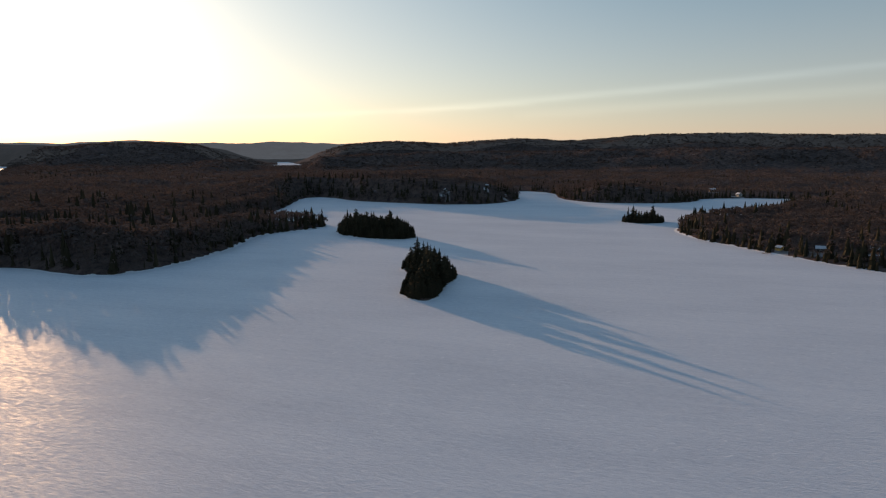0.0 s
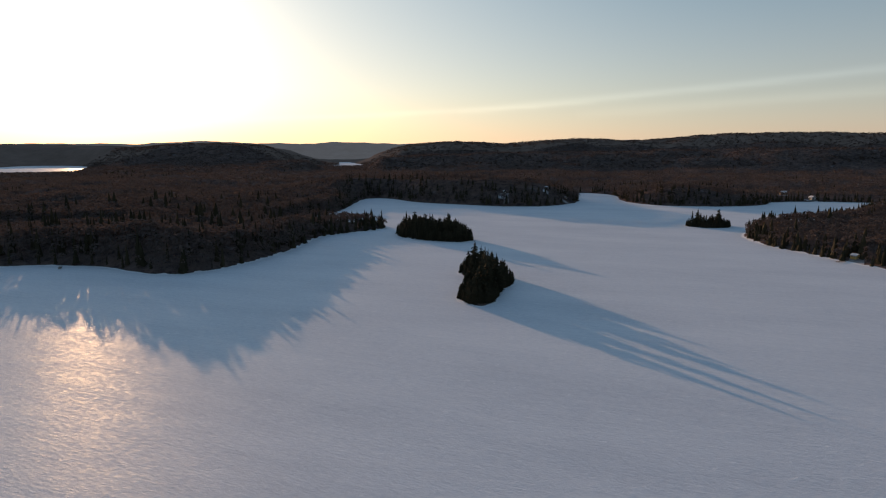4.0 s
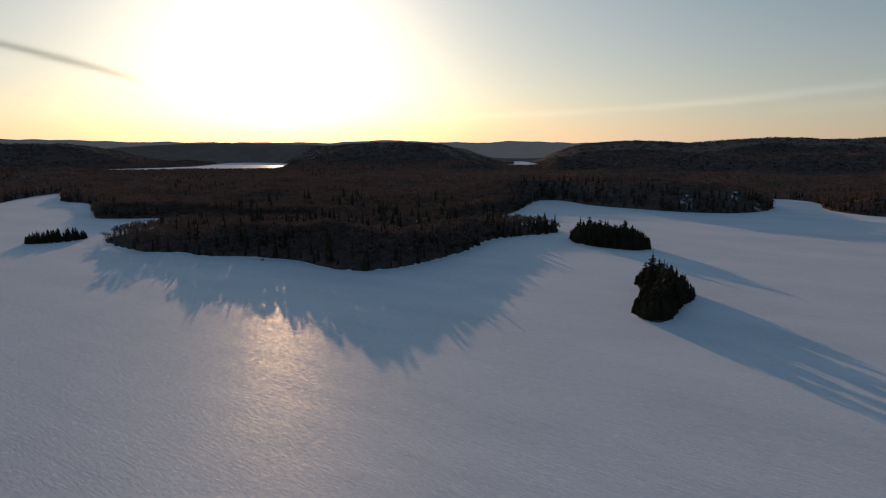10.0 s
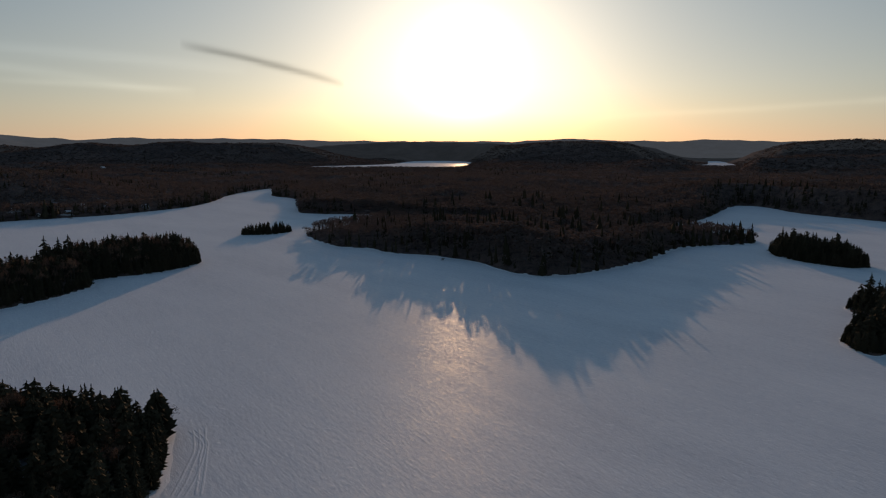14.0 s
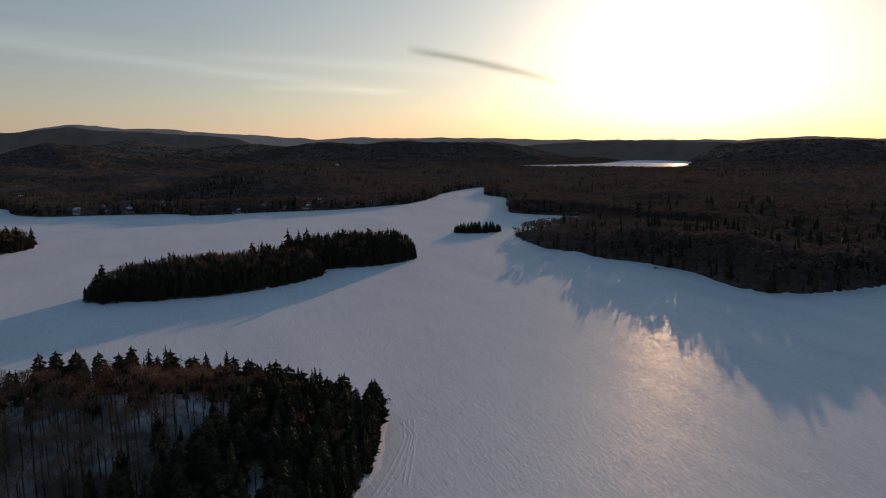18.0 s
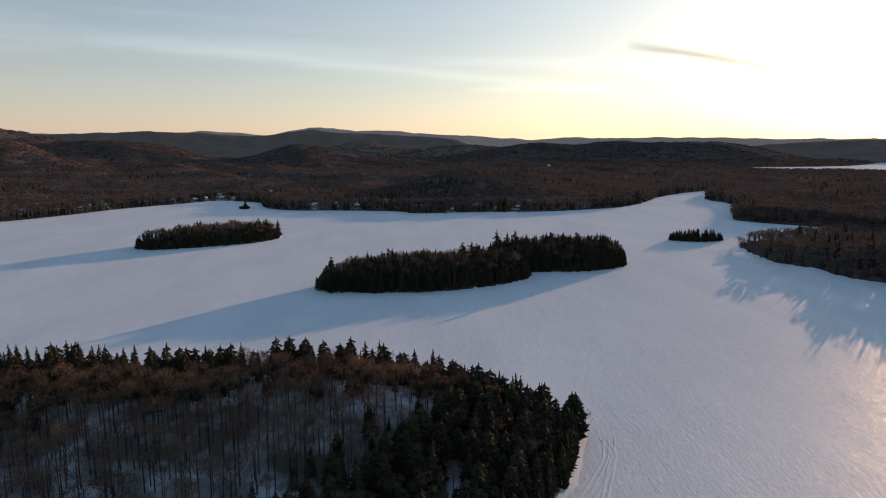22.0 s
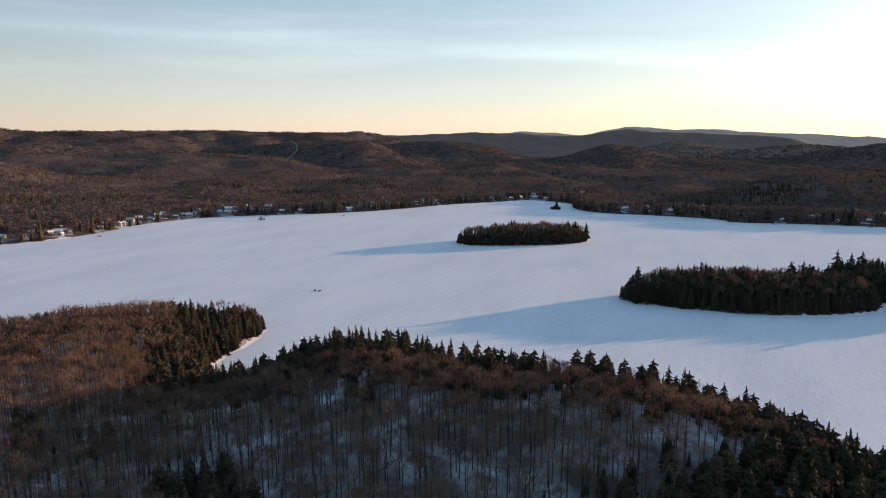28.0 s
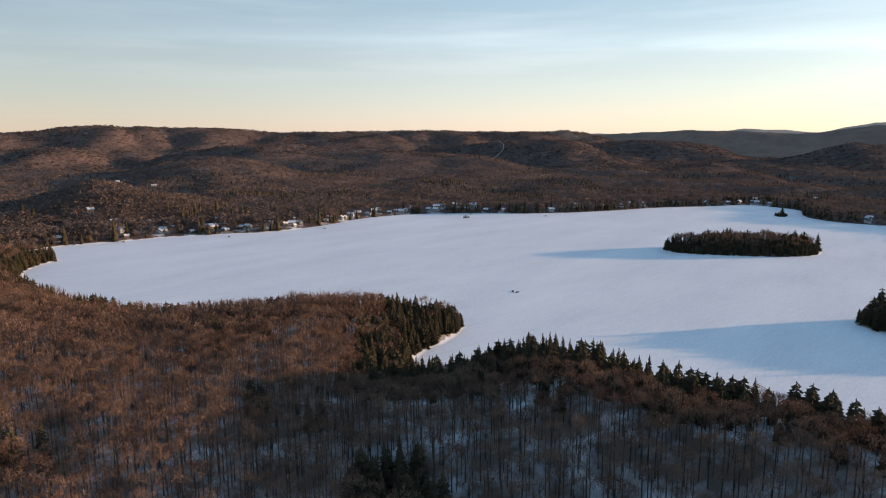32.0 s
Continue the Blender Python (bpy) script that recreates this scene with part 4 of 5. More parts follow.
def near_woods():
    mp = [(10 * s, maple(10 * s, 2.6 * s, 240, 6, 0.056)) for s in (1.3, 1.5, 1.7, 1.4, 1.6, 1.45)]
    off = [(15, maple(15, 4.2, 90, 5, 0.11)) for _ in range(4)]        # farther from the eye, with fewer twigs
    sp = [(h, spruce(h, q * h, 17, 12, 0.03, 0.27, slope, bulge)) for h, q, slope, bulge in ((12, 0.24, -0.25, 0.62), (15, 0.20, -0.30, 0.7), (13, 0.29, -0.08, 0.45))]
    kinds = [whole(*t, h, (0, 1)) for h, t in mp] + [whole(*t, h, (0, 2)) for h, t in sp] + [whole(*t, h, (0, 1)) for h, t in off]
    x, y = jittered(*NEAR, 3.2)
    ex, ey = along_shore(2.0, 60, 520, 3.0)
    m = in_near(ex, ey)
    edge = np.concatenate([np.zeros(len(x), bool), np.ones(m.sum(), bool)])
    x, y = np.concatenate([x, ex[m]]), np.concatenate([y, ey[m]])
    d, r = inland(x, y), np.hypot(x, y)
    az = np.degrees(np.arctan2(-x, y))
    keep = (d > 0.5) & (r > 98) & (az > 40) & (az < 156)
    x, y, d, edge = x[keep], y[keep], d[keep], edge[keep]
    z = land_height(x, y, d)
    grove = np.zeros(len(x), bool)
    for gx, gy, gr in GROVES:
        grove |= np.hypot(x - gx, y - gy) < gr * rnd.uniform(0.5, 1.15, len(x))
    ever = edge | (d < 6) | grove | (fractal(x, y, 120, 3, 6.0) + 0.3 * rnd.normal(size=len(x)) > 1.05) | ((d < np.where(y > -110, 26, 20)) & (rnd.uniform(size=len(x)) < np.where(y > -110, 0.76, 0.66)))
    pick = np.where(ever, rnd.integers(6, 9, len(x)), np.where(np.hypot(x, y) > 235, rnd.integers(9, 13, len(x)), rnd.integers(0, 6, len(x))))
    h = np.where(ever, rnd.uniform(7.5, 10.5, len(x)), rnd.uniform(8.2, 11.2, len(x))) * np.where(edge, rnd.uniform(0.45, 0.9, len(x)), 1)
    rim = ever & (d < 20)
    h = np.where(~ever & (d < 32) & (y > -110), 0.78 * h, h) * np.where(y < -110, 1.1, 1.0)
    h = np.where(rim & ~edge, rnd.uniform(6.5, 11.0, len(x)), h)
    w = h * np.where(ever, rnd.uniform(0.85, 1.15, len(x)), rnd.uniform(1.0, 1.35, len(x)))
    pick = np.where(ever & (y > -20) & (rnd.uniform(size=len(x)) < 0.5), 8, pick)
    # young conifers under the taller trees near the shore
    ux, uy = jittered(*NEAR, 6.0)
    ud, ua = inland(ux, uy), np.degrees(np.arctan2(-ux, uy))
    m = (ud > 1) & (ud < 34) & (np.hypot(ux, uy) > 80) & (ua > 40) & (ua < 158)
    ux, uy, ud = ux[m], uy[m], ud[m]
    n = len(ux)
    x, y, d = np.concatenate([x, ux]), np.concatenate([y, uy]), np.concatenate([d, ud])
    z = np.concatenate([z, land_height(ux, uy, ud)])
    pick = np.concatenate([pick, rnd.integers(6, 9, n)])
    small = rnd.uniform(3.0, 7.5, n)
    h, w = np.concatenate([h, small]), np.concatenate([w, 1.5 * small])
    edge = np.concatenate([edge, np.ones(n, bool)])
    # the trees nearest below stand as things of their own
    own = (pick < 9) & (np.hypot(x + 150, y - 0) < 62) & (rnd.uniform(size=len(x)) < 0.22) & ~edge
    own |= edge & (np.hypot(x + 150, y - 40) < 62) & (rnd.uniform(size=len(x)) < 0.6)
    ob = scatter_mesh("near_woods", kinds, x[~own], y[~own], z[~own], h[~own], w[~own], [M_BARK, M_TWIG, M_NEEDLE], pick[~own])
    tagged(ob, "leafless maples and birches with dark spruces over snow", "woods", kind="stuff")
    made = [tree_thing("maple_tree", *t, M_TWIG, "leafless maple with a haze of brown twigs over snow", "tree", "shore trees") for _, t in mp]
    made += [tree_thing("fir_tree", *t, M_NEEDLE, "dark evergreen fir at the snowy forest edge", "tree", "shore trees") for _, t in sp]
    place(made, [hh for hh, _ in mp + sp], x[own], y[own], z[own], h[own], pick[own])


def place(made, tall, x, y, z, h, pick):
    """Stand copies of the made trees on the ground, each at its height."""
    used = set()
    for k in range(len(x)):
        ob, s = made[pick[k]], h[k] / tall[pick[k]]
        m = pose(x[k], y[k], z[k], rnd.uniform(-2.5, 2.5), rnd.uniform(-2.5, 2.5), rnd.uniform(0, 360))
        if pick[k] in used:
            ob = copy_thing(ob, m)
        else:
            used.add(pick[k])
            ob.matrix_basis = m
        ob.scale = (s, s, s)
    for k, ob in enumerate(made):
        if k not in used:
            for o in (*ob.children_recursive, ob):
                bpy.data.objects.remove(o)


def island_trees():
    shapes = [(h, spruce(h, q * h, 12, 10, 0.03, 0.32, -0.22, 0.58)) for h, q in ((10, 0.27), (13, 0.22), (12, 0.25), (8, 0.30))] + [(h, pine(h, 0.25 * h)) for h in (17, 19)]
    kinds = [whole(*t, h, (0, 1)) for h, t in shapes] + [whole(*maple(11, 1.9, 120, 4, 0.075), 10.6, (0, 2)) for _ in range(2)]
    # spacing, usual height and share of tall pines of each island
    plan = {"near": (3.0, 9.5, 0.10), "ridge": (2.6, 12.2, 0.06), "sparse": (4.0, 8.5, 0.12), "low": (3.0, 8.0, 0.03), "long": (2.45, 10.6, 0.008),
            "tall": (2.45, 13.2, 0.010), "oval": (2.5, 10.2, 0.012), "islet": (3.6, 6.0, 0.1), "rock": (2.4, 5.0, 0.0)}
    for key, (step, high, pines) in plan.items():
        ring = ISLES[key]
        lo, hi = ring.min(0), ring.max(0)
        x, y = jittered(lo[0], hi[0], lo[1], hi[1], step)
        t = rnd.uniform(0, 1, 2 * len(ring))[:, None]
        rim = np.repeat(ring, 2, 0) * (1 - t) + np.repeat(np.roll(ring, -1, 0), 2, 0) * t
        rim += (ring.mean(0) - rim) * 0.05
        x, y = np.concatenate([x, rim[:, 0]]), np.concatenate([y, rim[:, 1]])
        d = inland(x, y)
        keep = d > 0.3
        x, y, d = x[keep], y[keep], d[keep]
        z = land_height(x, y, d)
        tall = (rnd.uniform(size=len(x)) < pines) & (d > 2.5)
        h = high * rnd.uniform(0.80, 1.06, len(x)) * (1 + 0.22 * fractal(x, y, 30, 2, 1.0)) * np.clip(0.5 + d / 14.0, 0.5, 1) * rnd.uniform(0.9, 1.06, len(x)) * np.where(tall, 1.3, 1)
        pick = np.where(tall, rnd.integers(4, 6, len(x)), rnd.integers(0, 4, len(x)))
        bare = {"oval": 0.75, "long": 0.6, "tall": 0.3}.get(key, 0.0)
        pick = np.where((rnd.uniform(size=len(x)) < bare) & (d > 3) & ~tall, rnd.integers(6, 8, len(x)), pick)
        if key in ("near", "sparse", "islet", "rock"):
            label = {"near": "on a small snowbound island", "sparse": "on a thinly wooded islet", "low": "on a low wooded islet"}.get(key, "on a tiny lone islet")
            made = [tree_thing(("spruce_tree" if key == "near" else "fir_tree") if k < 4 else "pine_tree", *t, M_NEEDLE, ("dark green conifer with drooping boughs " if k < 4 else "tall ragged pine with uneven boughs ") + label,
                               "tree", "island trees") for k, (_, t) in enumerate(shapes)]
            place(made, [q for q, _ in shapes], x, y, z, h, pick)
        else:
            w = h * np.where(tall, 1.0, rnd.uniform(0.75, 1.15, len(x)))
            ob = scatter_mesh("island_woods", kinds, x, y, z, h, w, [M_BARK, M_NEEDLE, M_TWIG], pick)
            tagged(ob, "dense dark conifers crowding a snowbound island", "woods", kind="stuff")


far_woods()
shore_woods()
near_woods()
island_trees()


# ---- trees that stand out by themselves ----
def lone_trees():
    shapes = [(19, spruce(19, 4.8, 16, 11, 0.06, 0.42, -0.08, 0.6)), (14, spruce(14, 3.0, 16, 8, 0.05, 0.3, -0.42)), (11, spruce(11, 3.6, 14, 10, 0.1, 0.4, 0.05, 0.45)), (6, maple(6, 2.6, 150, 9, 0.04))]
    made = [tree_thing("pine_tree", *shapes[0][1], M_NEEDLE, "tall lone white pine standing over its neighbours", "tree"),
            tree_thing("spruce_tree", *shapes[1][1], M_NEEDLE, "slender dark spruce at the end of a wooded spit", "tree"),
            tree_thing("pine_tree", *shapes[2][1], M_NEEDLE, "broad pine leaning out at the point of the shore", "tree"),
            tree_thing("leafless_shrub", *shapes[3][1], M_TWIG, "bare grey shrub leaning over the ice", "shrub")]
    spots = [(-13, 326, 15.4, 0), (-10, 322, 13.5, 0), (-7.5, 294, 17.4, 0), (-5.5, 299, 15.5, 0), (-2, 312, 10.5, 0), (-4, 318, 11.5, 0), (-6, 276, 16.5, 0), (1, 309, 9.5, 0), (-8, 268, 15.5, 0), (-2, 284, 16.5, 0), (-15, 276, 11, 1), (-14, 284, 10, 1), (-96, 520, 14, 1), (-100, 506, 11, 1), (-105, 503, 10, 1), (-117, 488, 13, 1), (-121, 486, 11, 1),
             (-547, 37, 13, 0), (157, 556, 12, 1), (160, 552, 13.5, 0), (176, 549, 10, 1), (-372, 156, 19, 0), (-366, 160, 17, 0), (-70, 482, 16, 1), (-799, 18, 13, 1), (-142, 82, 11.5, 2), (-138, 78, 9.5, 2), (-146, 87.5, 5.5, 3), (-132, 75, 5, 3),
             (-155, 72, 12, 1), (-158, 68, 12, 1), (-164, 61, 13, 1), (-193, -57, 9, 1)]
    x, y, h, pick = (np.array(c) for c in zip(*spots))
    x, y = x.astype(float), y.astype(float)
    place(made, [q for q, _ in shapes], x, y, np.maximum(land_height(x, y), 0) - 0.1, h, pick)


# ---- cottages ----
def plain(name, colour, rough=0.7, grain=3.0, spec=0.3):
    m, nt, b = material(name, rough, spec)
    dark = tuple(c * 0.75 for c in colour)
    link(nt, ramp_node(nt, noise_node(nt, stretched(nt, 0, 1, 1, 1), grain, 4), (0.3, dark), (0.7, colour)), b.inputs["Base Color"])
    return m


WALLS = [plain("cedar_boards", (0.22, 0.13, 0.08)), plain("grey_boards", (0.30, 0.30, 0.30)), plain("white_boards", (0.36, 0.35, 0.33)),
         plain("dark_boards", (0.07, 0.05, 0.04)), plain("yellow_boards", (0.65, 0.42, 0.14))]
M_ROOFSNOW = plain("roof_snow", (0.62, 0.63, 0.66), 0.7, 0.6)
M_ROADSNOW = plain("packed_road_snow", (0.30, 0.29, 0.29), 0.8, 0.6)
M_SHINGLE = plain("dark_shingles", (0.06, 0.06, 0.065), 0.85)
M_TRIM = plain("white_trim", (0.75, 0.75, 0.72))
M_BRICK = plain("chimney_brick", (0.25, 0.12, 0.08))
M_DOCK = plain("weathered_planks", (0.24, 0.21, 0.18))
M_DARK = plain("dark_canvas", (0.03, 0.03, 0.035), 0.6)
M_GLASS, _nt, _b = material("window_glass", 0.06, 0.5)
_b.inputs["Base Color"].default_value = (0.02, 0.025, 0.03, 1)


def box(x0, x1, y0, y1, z0, z1, bevel=0.0):
    bm = bmesh.new()
    bmesh.ops.create_cube(bm, size=1.0)
    bmesh.ops.scale(bm, vec=(x1 - x0, y1 - y0, z1 - z0), verts=bm.verts)
    bmesh.ops.translate(bm, vec=((x0 + x1) / 2, (y0 + y1) / 2, (z0 + z1) / 2), verts=bm.verts)
    if bevel:
        bmesh.ops.bevel(bm, geom=bm.edges[:], offset=bevel, segments=1, affect="EDGES")
    return bm


def bm_part(name, bm, mat, parent, label=""):
    me = bpy.data.meshes.new(name)
    bm.to_mesh(me)
    bm.free()
    me.materials.append(mat)
    return part(name, me, parent, label)


def prism(profile, y0, y1):
    """A profile in x, z drawn out along y."""
    bm = bmesh.new()
    a = [bm.verts.new((x, y0, z)) for x, z in profile]
    b = [bm.verts.new((x, y1, z)) for x, z in profile]
    bm.faces.new(a[::-1])
    bm.faces.new(b)
    n = len(a)
    for i in range(n):
        bm.faces.new((a[i], a[(i + 1) % n], b[(i + 1) % n], b[i]))
    bmesh.ops.recalc_face_normals(bm, faces=bm.faces[:])
    return bm


def cottage(wall, label):
    """A gabled cottage 8 m by 6 m under a snowy roof."""
    root = new("cottage")
    w, l, h, ridge = 3.0, 4.0, 2.7, 4.6
    bm_part("wall", prism([(-w, -1.5), (w, -1.5), (w, h), (0, ridge), (-w, h)], -l, l), wall, root)
    slope = (ridge - h) / w
    for s in (-1, 1):
        prof = [(0, ridge + 0.02), (s * (w + 0.6), h - 0.6 * slope + 0.02), (s * (w + 0.6), h - 0.6 * slope + 0.22), (0, ridge + 0.24)]
        roof = bm_part("roof", prism(prof, -l - 0.5, l + 0.5), M_SHINGLE, root)
        snow = [(0, ridge + 0.245), (s * (w + 0.45), h - 0.45 * slope + 0.225), (s * (w + 0.42), h - 0.42 * slope + 0.48), (0, ridge + 0.60)]
        bm_part("snow_cover", prism(snow, -l - 0.4, l + 0.4), M_ROOFSNOW, roof, "thick snow lying on the roof")
    bm_part("chimney", box(0.9, 1.6, 1.4, 2.1, h + 0.5, ridge + 1.1), M_BRICK, root, "brick chimney")
    for s in (-1, 1):
        for yy in (-2.3, 0.3, 2.6):
            win = bm_part("window", box(s * w - 0.06, s * w + 0.06, yy - 0.55, yy + 0.55, 0.9, 2.1), M_TRIM, root)
            bm_part("pane", box(s * (w + 0.035) - 0.04, s * (w + 0.035) + 0.04, yy - 0.45, yy + 0.45, 1.0, 2.0), M_GLASS, win)
    for s in (-1, 1):
        win = bm_part("window", box(-1.2, 0.2, s * l - 0.06, s * l + 0.06, 0.9, 2.1), M_TRIM, root)
        bm_part("pane", box(-1.1, 0.1, s * (l + 0.035) - 0.04, s * (l + 0.035) + 0.04, 1.0, 2.0), M_GLASS, win)
    door = bm_part("door", box(1.0, 1.95, -l - 0.06, -l + 0.05, 0.0, 2.05), M_TRIM, root)
    bm_part("doorknob", box(1.75, 1.85, -l - 0.12, -l - 0.05, 0.95, 1.05), M_SHINGLE, door)
    bm_part("deck", box(-2.6, 2.6, -l - 2.2, -l - 0.07, -0.6, -0.1, 0.03), M_DOCK, root)
    for s in (-1, 1):
        bm_part("post", box(s * 2.5 - 0.07, s * 2.5 + 0.07, -l - 2.15, -l - 2.0, -0.09, 0.9), M_DOCK, root)
    return tagged(root, label, "house", "lakeside cottages")


def build_cottages():
    labels = ["brown cedar cottage under a snow-covered gable roof by the lake", "grey board cottage under a snow-covered roof among bare trees",
              "white board house with a snowy roof near the frozen shore", "dark stained cabin with snow on its roof at the shore", "yellow boathouse lit by the low sun at the ice edge"]
    made = {}
    for x, y, turn, size, kind in HOMES:
        z = float(land_height(np.array([x]), np.array([y]))[0])
        m = pose(x, y, z + 0.3, 0, 0, turn)
        if kind in made:
            ob = copy_thing(made[kind], m)
        else:
            ob = made[kind] = cottage(WALLS[kind], labels[kind])
            ob.matrix_basis = m
        ob.scale = (0.85 * size, 0.85 * size, 0.85 * size)


# ---- on the ice ----
def dock(x, y, turn, length):
    root = new("dock")
    n = int(length / 0.3)
    bm = bmesh.new()
    for i in range(n):
        for v in bmesh.ops.create_cube(bm, size=1.0)["verts"]:
            v.co = Vector((v.co.x * 1.6, v.co.y * 0.26 + i * 0.3, v.co.z * 0.05 + 0.5))
    bm_part("planking", bm, M_DOCK, root)
    for i in range(int(length / 2.5) + 1):
        for s in (-0.7, 0.7):
            bm_part("pile", box(s - 0.08, s + 0.08, i * 2.4 - 0.08, i * 2.4 + 0.08, -0.5, 0.8), M_DOCK, root)
    root.matrix_basis = pose(x, y, 0, 0, 0, turn)
    tagged(root, "weathered plank dock frozen into the lake edge", "dock", "docks")


def track(points, lanes, label, high=0.012):
    """Packed ridges that a snow machine has left on the ice."""
    p = np.array(points, float)
    t = np.arange(len(p))
    f = np.linspace(0, len(p) - 1, 14 * (len(p) - 1) + 1)
    q = np.stack([np.interp(f, t, p[:, 0]), np.interp(f, t, p[:, 1])], 1)
    for _ in range(10):
        q[1:-1] = 0.25 * q[:-2] + 0.5 * q[1:-1] + 0.25 * q[2:]
    g = np.gradient(q, axis=0)
    side = np.stack([-g[:, 1], g[:, 0]], 1) / np.linalg.norm(g, axis=1)[:, None]
    V, F, at = [], [], 0
    for lane in lanes:
        wob = lane + 0.12 * np.sin(f * 3.1 + lane)
        rows = []
        for o, z in ((-0.34, 0.004), (-0.12, high), (0.12, 0.85 * high), (0.34, 0.004)):
            rows.append(np.concatenate([q + side * (wob + o)[:, None], np.full((len(q), 1), z)], 1))
        n = len(q)
        V += rows
        for r in range(3):
            i = np.arange(n - 1)
            F.append(np.stack([at + r * n + i, at + r * n + i + 1, at + (r + 1) * n + i + 1, at + (r + 1) * n + i], 1))
        at += 4 * n
    ob = new("snow_track", mesh_from("snow_track", np.concatenate(V), np.concatenate(F), [M_ICE], None, True))
    tagged(ob, label, "track", "tracks on the ice")


def drifts():
    """Small crusted drifts scattered over the ice."""
    a, r = rnd.uniform(-0.6, 2.3, 1300), np.sqrt(rnd.uniform(90 ** 2, 460 ** 2, 1300))
    x, y = -r * np.sin(a), r * np.cos(a)
    m = inland(x, y) < -6
    x, y = x[m], y[m]
    V, F, at = [], [], 0
    t = np.linspace(-1, 1, 7)
    for px, py in zip(x, y):
        turn, s, high = radians(20 + rnd.normal() * 16), rnd.uniform(0.3, 1.5), rnd.uniform(0.01, 0.045)
        bend = rnd.uniform(-0.5, 0.5)
        cx, cy = s * t, bend * s * t * t
        w = 0.35 * np.sqrt(np.clip(1 - t * t, 0.02, 1))
        rows = []
        for o, z in ((-1, 0.003), (0.25, 1.0), (1, 0.003)):
            u, v = cx, cy + o * w
            zz = np.where(np.abs(t) > 0.99, 0.003, z * high * (1 - t * t) + 0.003)
            rows.append(np.stack([px + u * math.cos(turn) - v * math.sin(turn), py + u * math.sin(turn) + v * math.cos(turn), zz], 1))
        V += rows
        for r_ in range(2):
            i = np.arange(6)
            F.append(np.stack([at + r_ * 7 + i, at + r_ * 7 + i + 1, at + (r_ + 1) * 7 + i + 1, at + (r_ + 1) * 7 + i], 1))
        at += 21
    ob = new("snow_drifts", mesh_from("snow_drifts", np.concatenate(V), np.concatenate(F), [M_FRESH], None, True))
    tagged(ob, "small wind-crusted drifts scattered over the frozen lake", "snow drifts", kind="stuff")


def fishing_spot(x, y):
    tent = new("ice_fishing_tent")
    for k in range(4):
        a = k * math.pi / 2
        bm = bmesh.new()
        c, s = math.cos(a), math.sin(a)
        corner = [(0.9, -0.9, 0), (0.9, 0.9, 0), (0.55, 0.5, 1.7), (0.55, -0.5, 1.7), (1.05, 0, 0.85)]
        v = [bm.verts.new((px * c - py * s, px * s + py * c, pz)) for px, py, pz in corner]
        for i in range(4):
            bm.faces.new((v[i], v[(i + 1) % 4], v[4]))
        bm_part("panel", bm, M_DARK, tent)
    bm_part("top", box(-0.56, 0.56, -0.51, 0.51, 1.68, 1.74), M_DARK, tent)
    tent.matrix_basis = pose(x, y, 0, 0, 0, 25) @ Matrix.Diagonal((0.7, 0.6, 0.4, 1))
    tagged(tent, "dark pop-up ice fishing tent standing on the lake", "tent")
    sled = new("cargo_sled")
    bm_part("tub", prism([(-0.4, 0.1), (0.4, 0.1), (0.5, 0.55), (-0.5, 0.55)], -1.0, 1.0), M_DARK, sled)
    for s in (-0.3, 0.3):
        bm_part("runner", box(s - 0.04, s + 0.04, -1.1, 1.2, 0.0, 0.1), M_DOCK, sled)
    sled.matrix_basis = pose(x + 1.2, y + 3.0, 0, 0, 0, 70)
    tagged(sled, "low dark cargo sled resting on the snow", "sled")


def shore_rim():
    """Snow heaped where the ice meets the land."""
    V, F, at = [], [], 0
    for ring in (LAKE, *ISLES.values()):
        a, b = ring, np.roll(ring, -1, 0)
        n = np.maximum(1, (np.hypot(*(b - a).T) / 2.5).astype(int))
        p = np.concatenate([p0 + (p1 - p0) * (np.arange(k) / k)[:, None] for p0, p1, k in zip(a, b, n)])
        g = np.roll(p, -1, 0) - np.roll(p, 1, 0)
        out = np.stack([g[:, 1], -g[:, 0]], 1) / np.linalg.norm(g, axis=1)[:, None]
        probe = p + 3.0 * out
        out *= np.where(inland(probe[:, 0], probe[:, 1]) > 0, 1, -1)[:, None]      # towards the land
        wide = 1 + 0.5 * fractal(p[:, 0], p[:, 1], 23, 3, 1.0)
        k = len(p)
        for o, z in ((-1.3, 0.004), (-0.5, 0.12), (0.5, 0.24), (1.4, 0.5)):
            q = p + out * ((o * wide) if o < 0 else np.full(k, o))[:, None]
            V.append(np.concatenate([q, (z * np.clip(wide, 0.3, 1.4))[:, None]], 1))
        i = np.arange(k)
        j = (i + 1) % k
        keep = np.hypot(p[:, 0], p[:, 1]) < 640
        for r in range(3):
            F.append(np.stack([at + r * k + i, at + r * k + j, at + (r + 1) * k + j, at + (r + 1) * k + i], 1)[keep])
        at += 4 * k
    ob = new("shore_snow", mesh_from("shore_snow", np.concatenate(V), np.concatenate(F), [M_FRESH], None, True))
    tagged(ob, "low rim of heaped snow where the lake ice meets the wooded shore", "snow bank", kind="stuff")


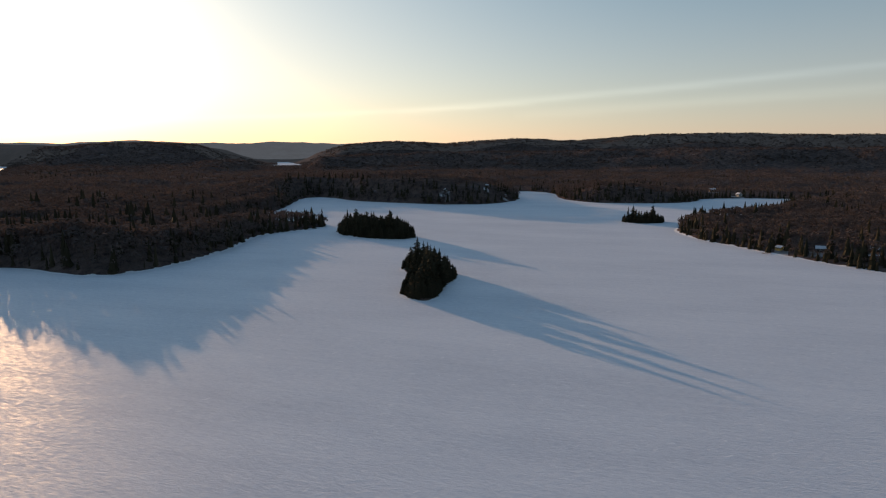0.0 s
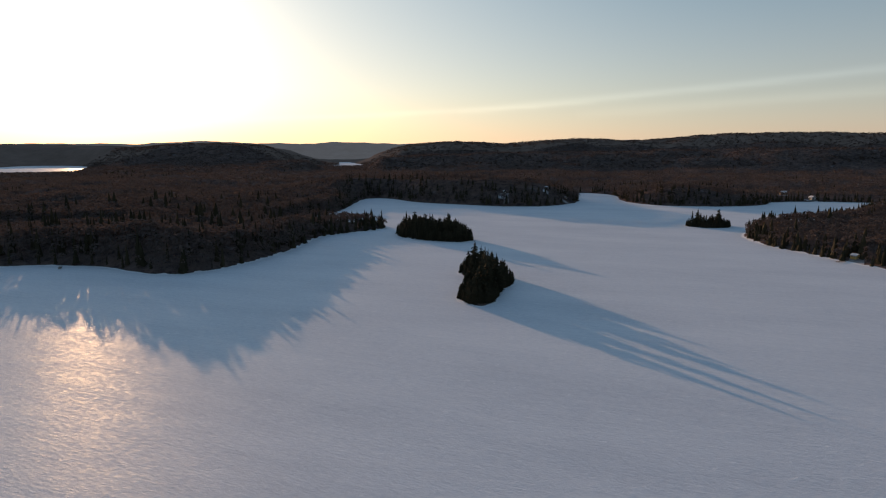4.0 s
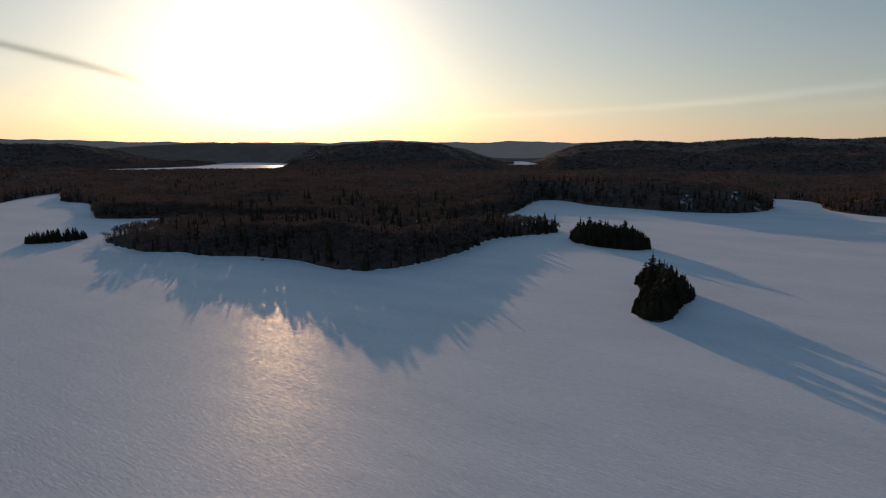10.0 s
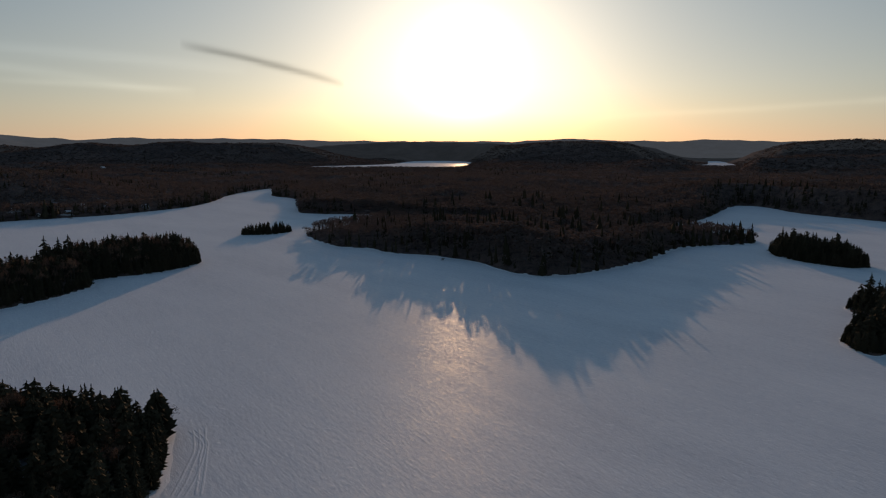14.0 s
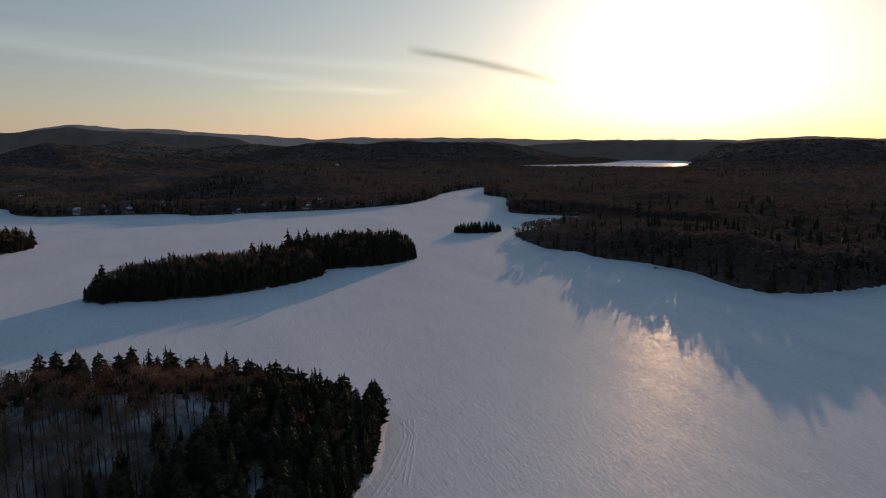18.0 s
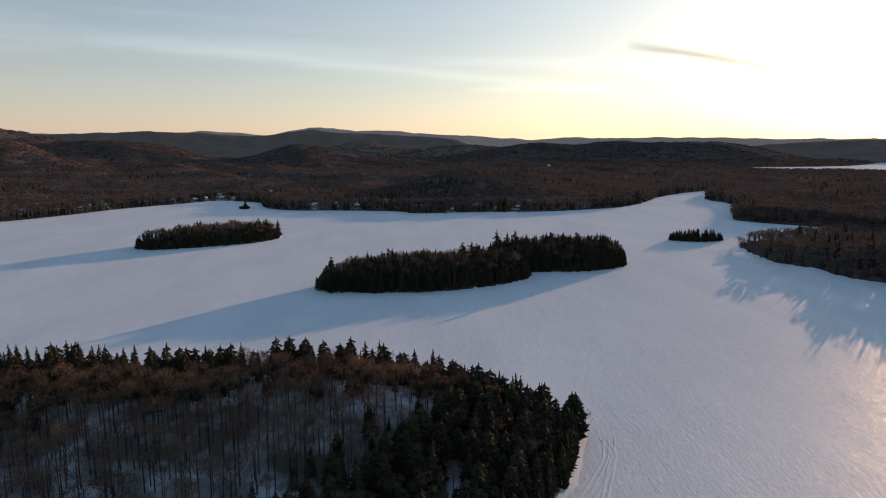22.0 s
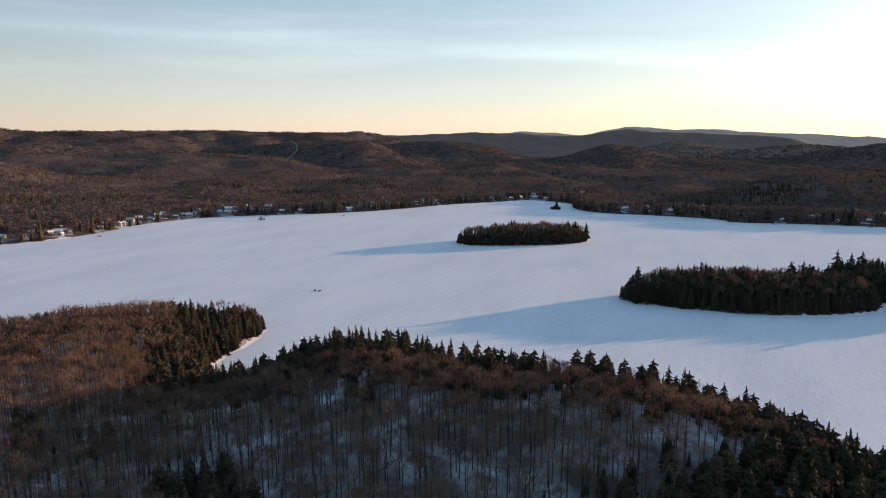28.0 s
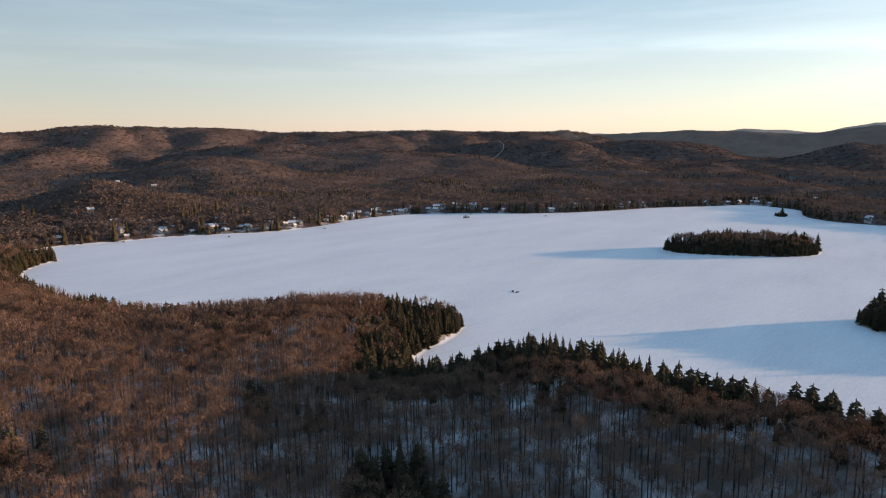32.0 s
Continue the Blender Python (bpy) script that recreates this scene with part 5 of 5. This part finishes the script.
lone_trees()
shore_rim()
build_cottages()
for dx, dy, dt, dl in ((-512, -376, -40, 9), (-690, -300, -75, 12), (-700, -215, -80, 8), (-880, -66, -110, 10), (-745, 100, -100, 8), (-676, 222, -95, 10), (-660, 300, -90, 8),
                       (-432, -418, -50, 9), (-372, -478, -30, 8), (-236, 328, -150, 7), (2, 733, 180, 8), (192, 381, 110, 6)):
    dock(dx, dy, dt, dl)
for points, lanes, label, *high in (
        ([(-140, 89), (-131, 87), (-125, 82), (-112, 72)], (-0.6, 0.6), "double snow machine track rounding a wooded point", 0.05),
        ([(-140, 90), (-129, 83), (-119, 73), (-104, 55)], (-0.5, 0.7, 2.2), "packed snow machine trail close along the shore", 0.05),
        ([(-130, 97), (-118, 96), (-100, 93)], (0.0,), "single faint track across the lake snow"),
        ([(-106, 127), (-94, 130)], (0.0,), "single faint track across the lake snow"),
        ([(-18, 95), (-22, 125), (-23, 137), (-24, 152)], (0.0,), "narrow ski track over wind-packed snow"),
        ([(-23, 142), (-19, 157)], (0.0,), "narrow ski track over wind-packed snow"),
        ([(-170, 104), (-129, 97), (-100, 91)], (-0.5, 0.5), "double snow machine track across the lake"),
        ([(-402, 352), (-440, 400), (-520, 500), (-655, 690)], (-3.0, -1.0, 1.0, 3.5), "broad packed trail leading up the frozen inlet", 0.05)):
    track(points, lanes, label, *high)
def hill_road():
    """A snowed-over road climbing the wooded slope across the lake."""
    p = np.array([(112.1, 1930), (111.9, 1975), (111.4, 2015), (110.95, 2050), (111.0, 2090), (111.35, 2125), (111.7, 2150)])
    f = np.linspace(0, len(p) - 1, 40)
    a, q = np.radians(np.interp(f, range(len(p)), p[:, 0])), np.interp(f, range(len(p)), p[:, 1])
    c = np.stack([-q * np.sin(a), q * np.cos(a)], 1)
    for _ in range(4):
        c[1:-1] = 0.25 * c[:-2] + 0.5 * c[1:-1] + 0.25 * c[2:]
    g = np.gradient(c, axis=0)
    side = np.stack([-g[:, 1], g[:, 0]], 1) / np.linalg.norm(g, axis=1)[:, None]
    rows = []
    for o in (-1.1, 0, 1.1):
        e = c + o * side
        rows.append(np.concatenate([e, (land_height(e[:, 0], e[:, 1]) + 5.5)[:, None]], 1))
    n, i = len(c), np.arange(len(c) - 1)
    faces = np.concatenate([np.stack([k * n + i, k * n + i + 1, (k + 1) * n + i + 1, (k + 1) * n + i], 1) for k in range(2)])
    tagged(new("road", mesh_from("road", np.concatenate(rows), faces, [M_ROADSNOW], None, True)), "snow-covered road climbing a wooded hillside", "road", kind="structure")


hill_road()
drifts()
fishing_spot(-333, -118)
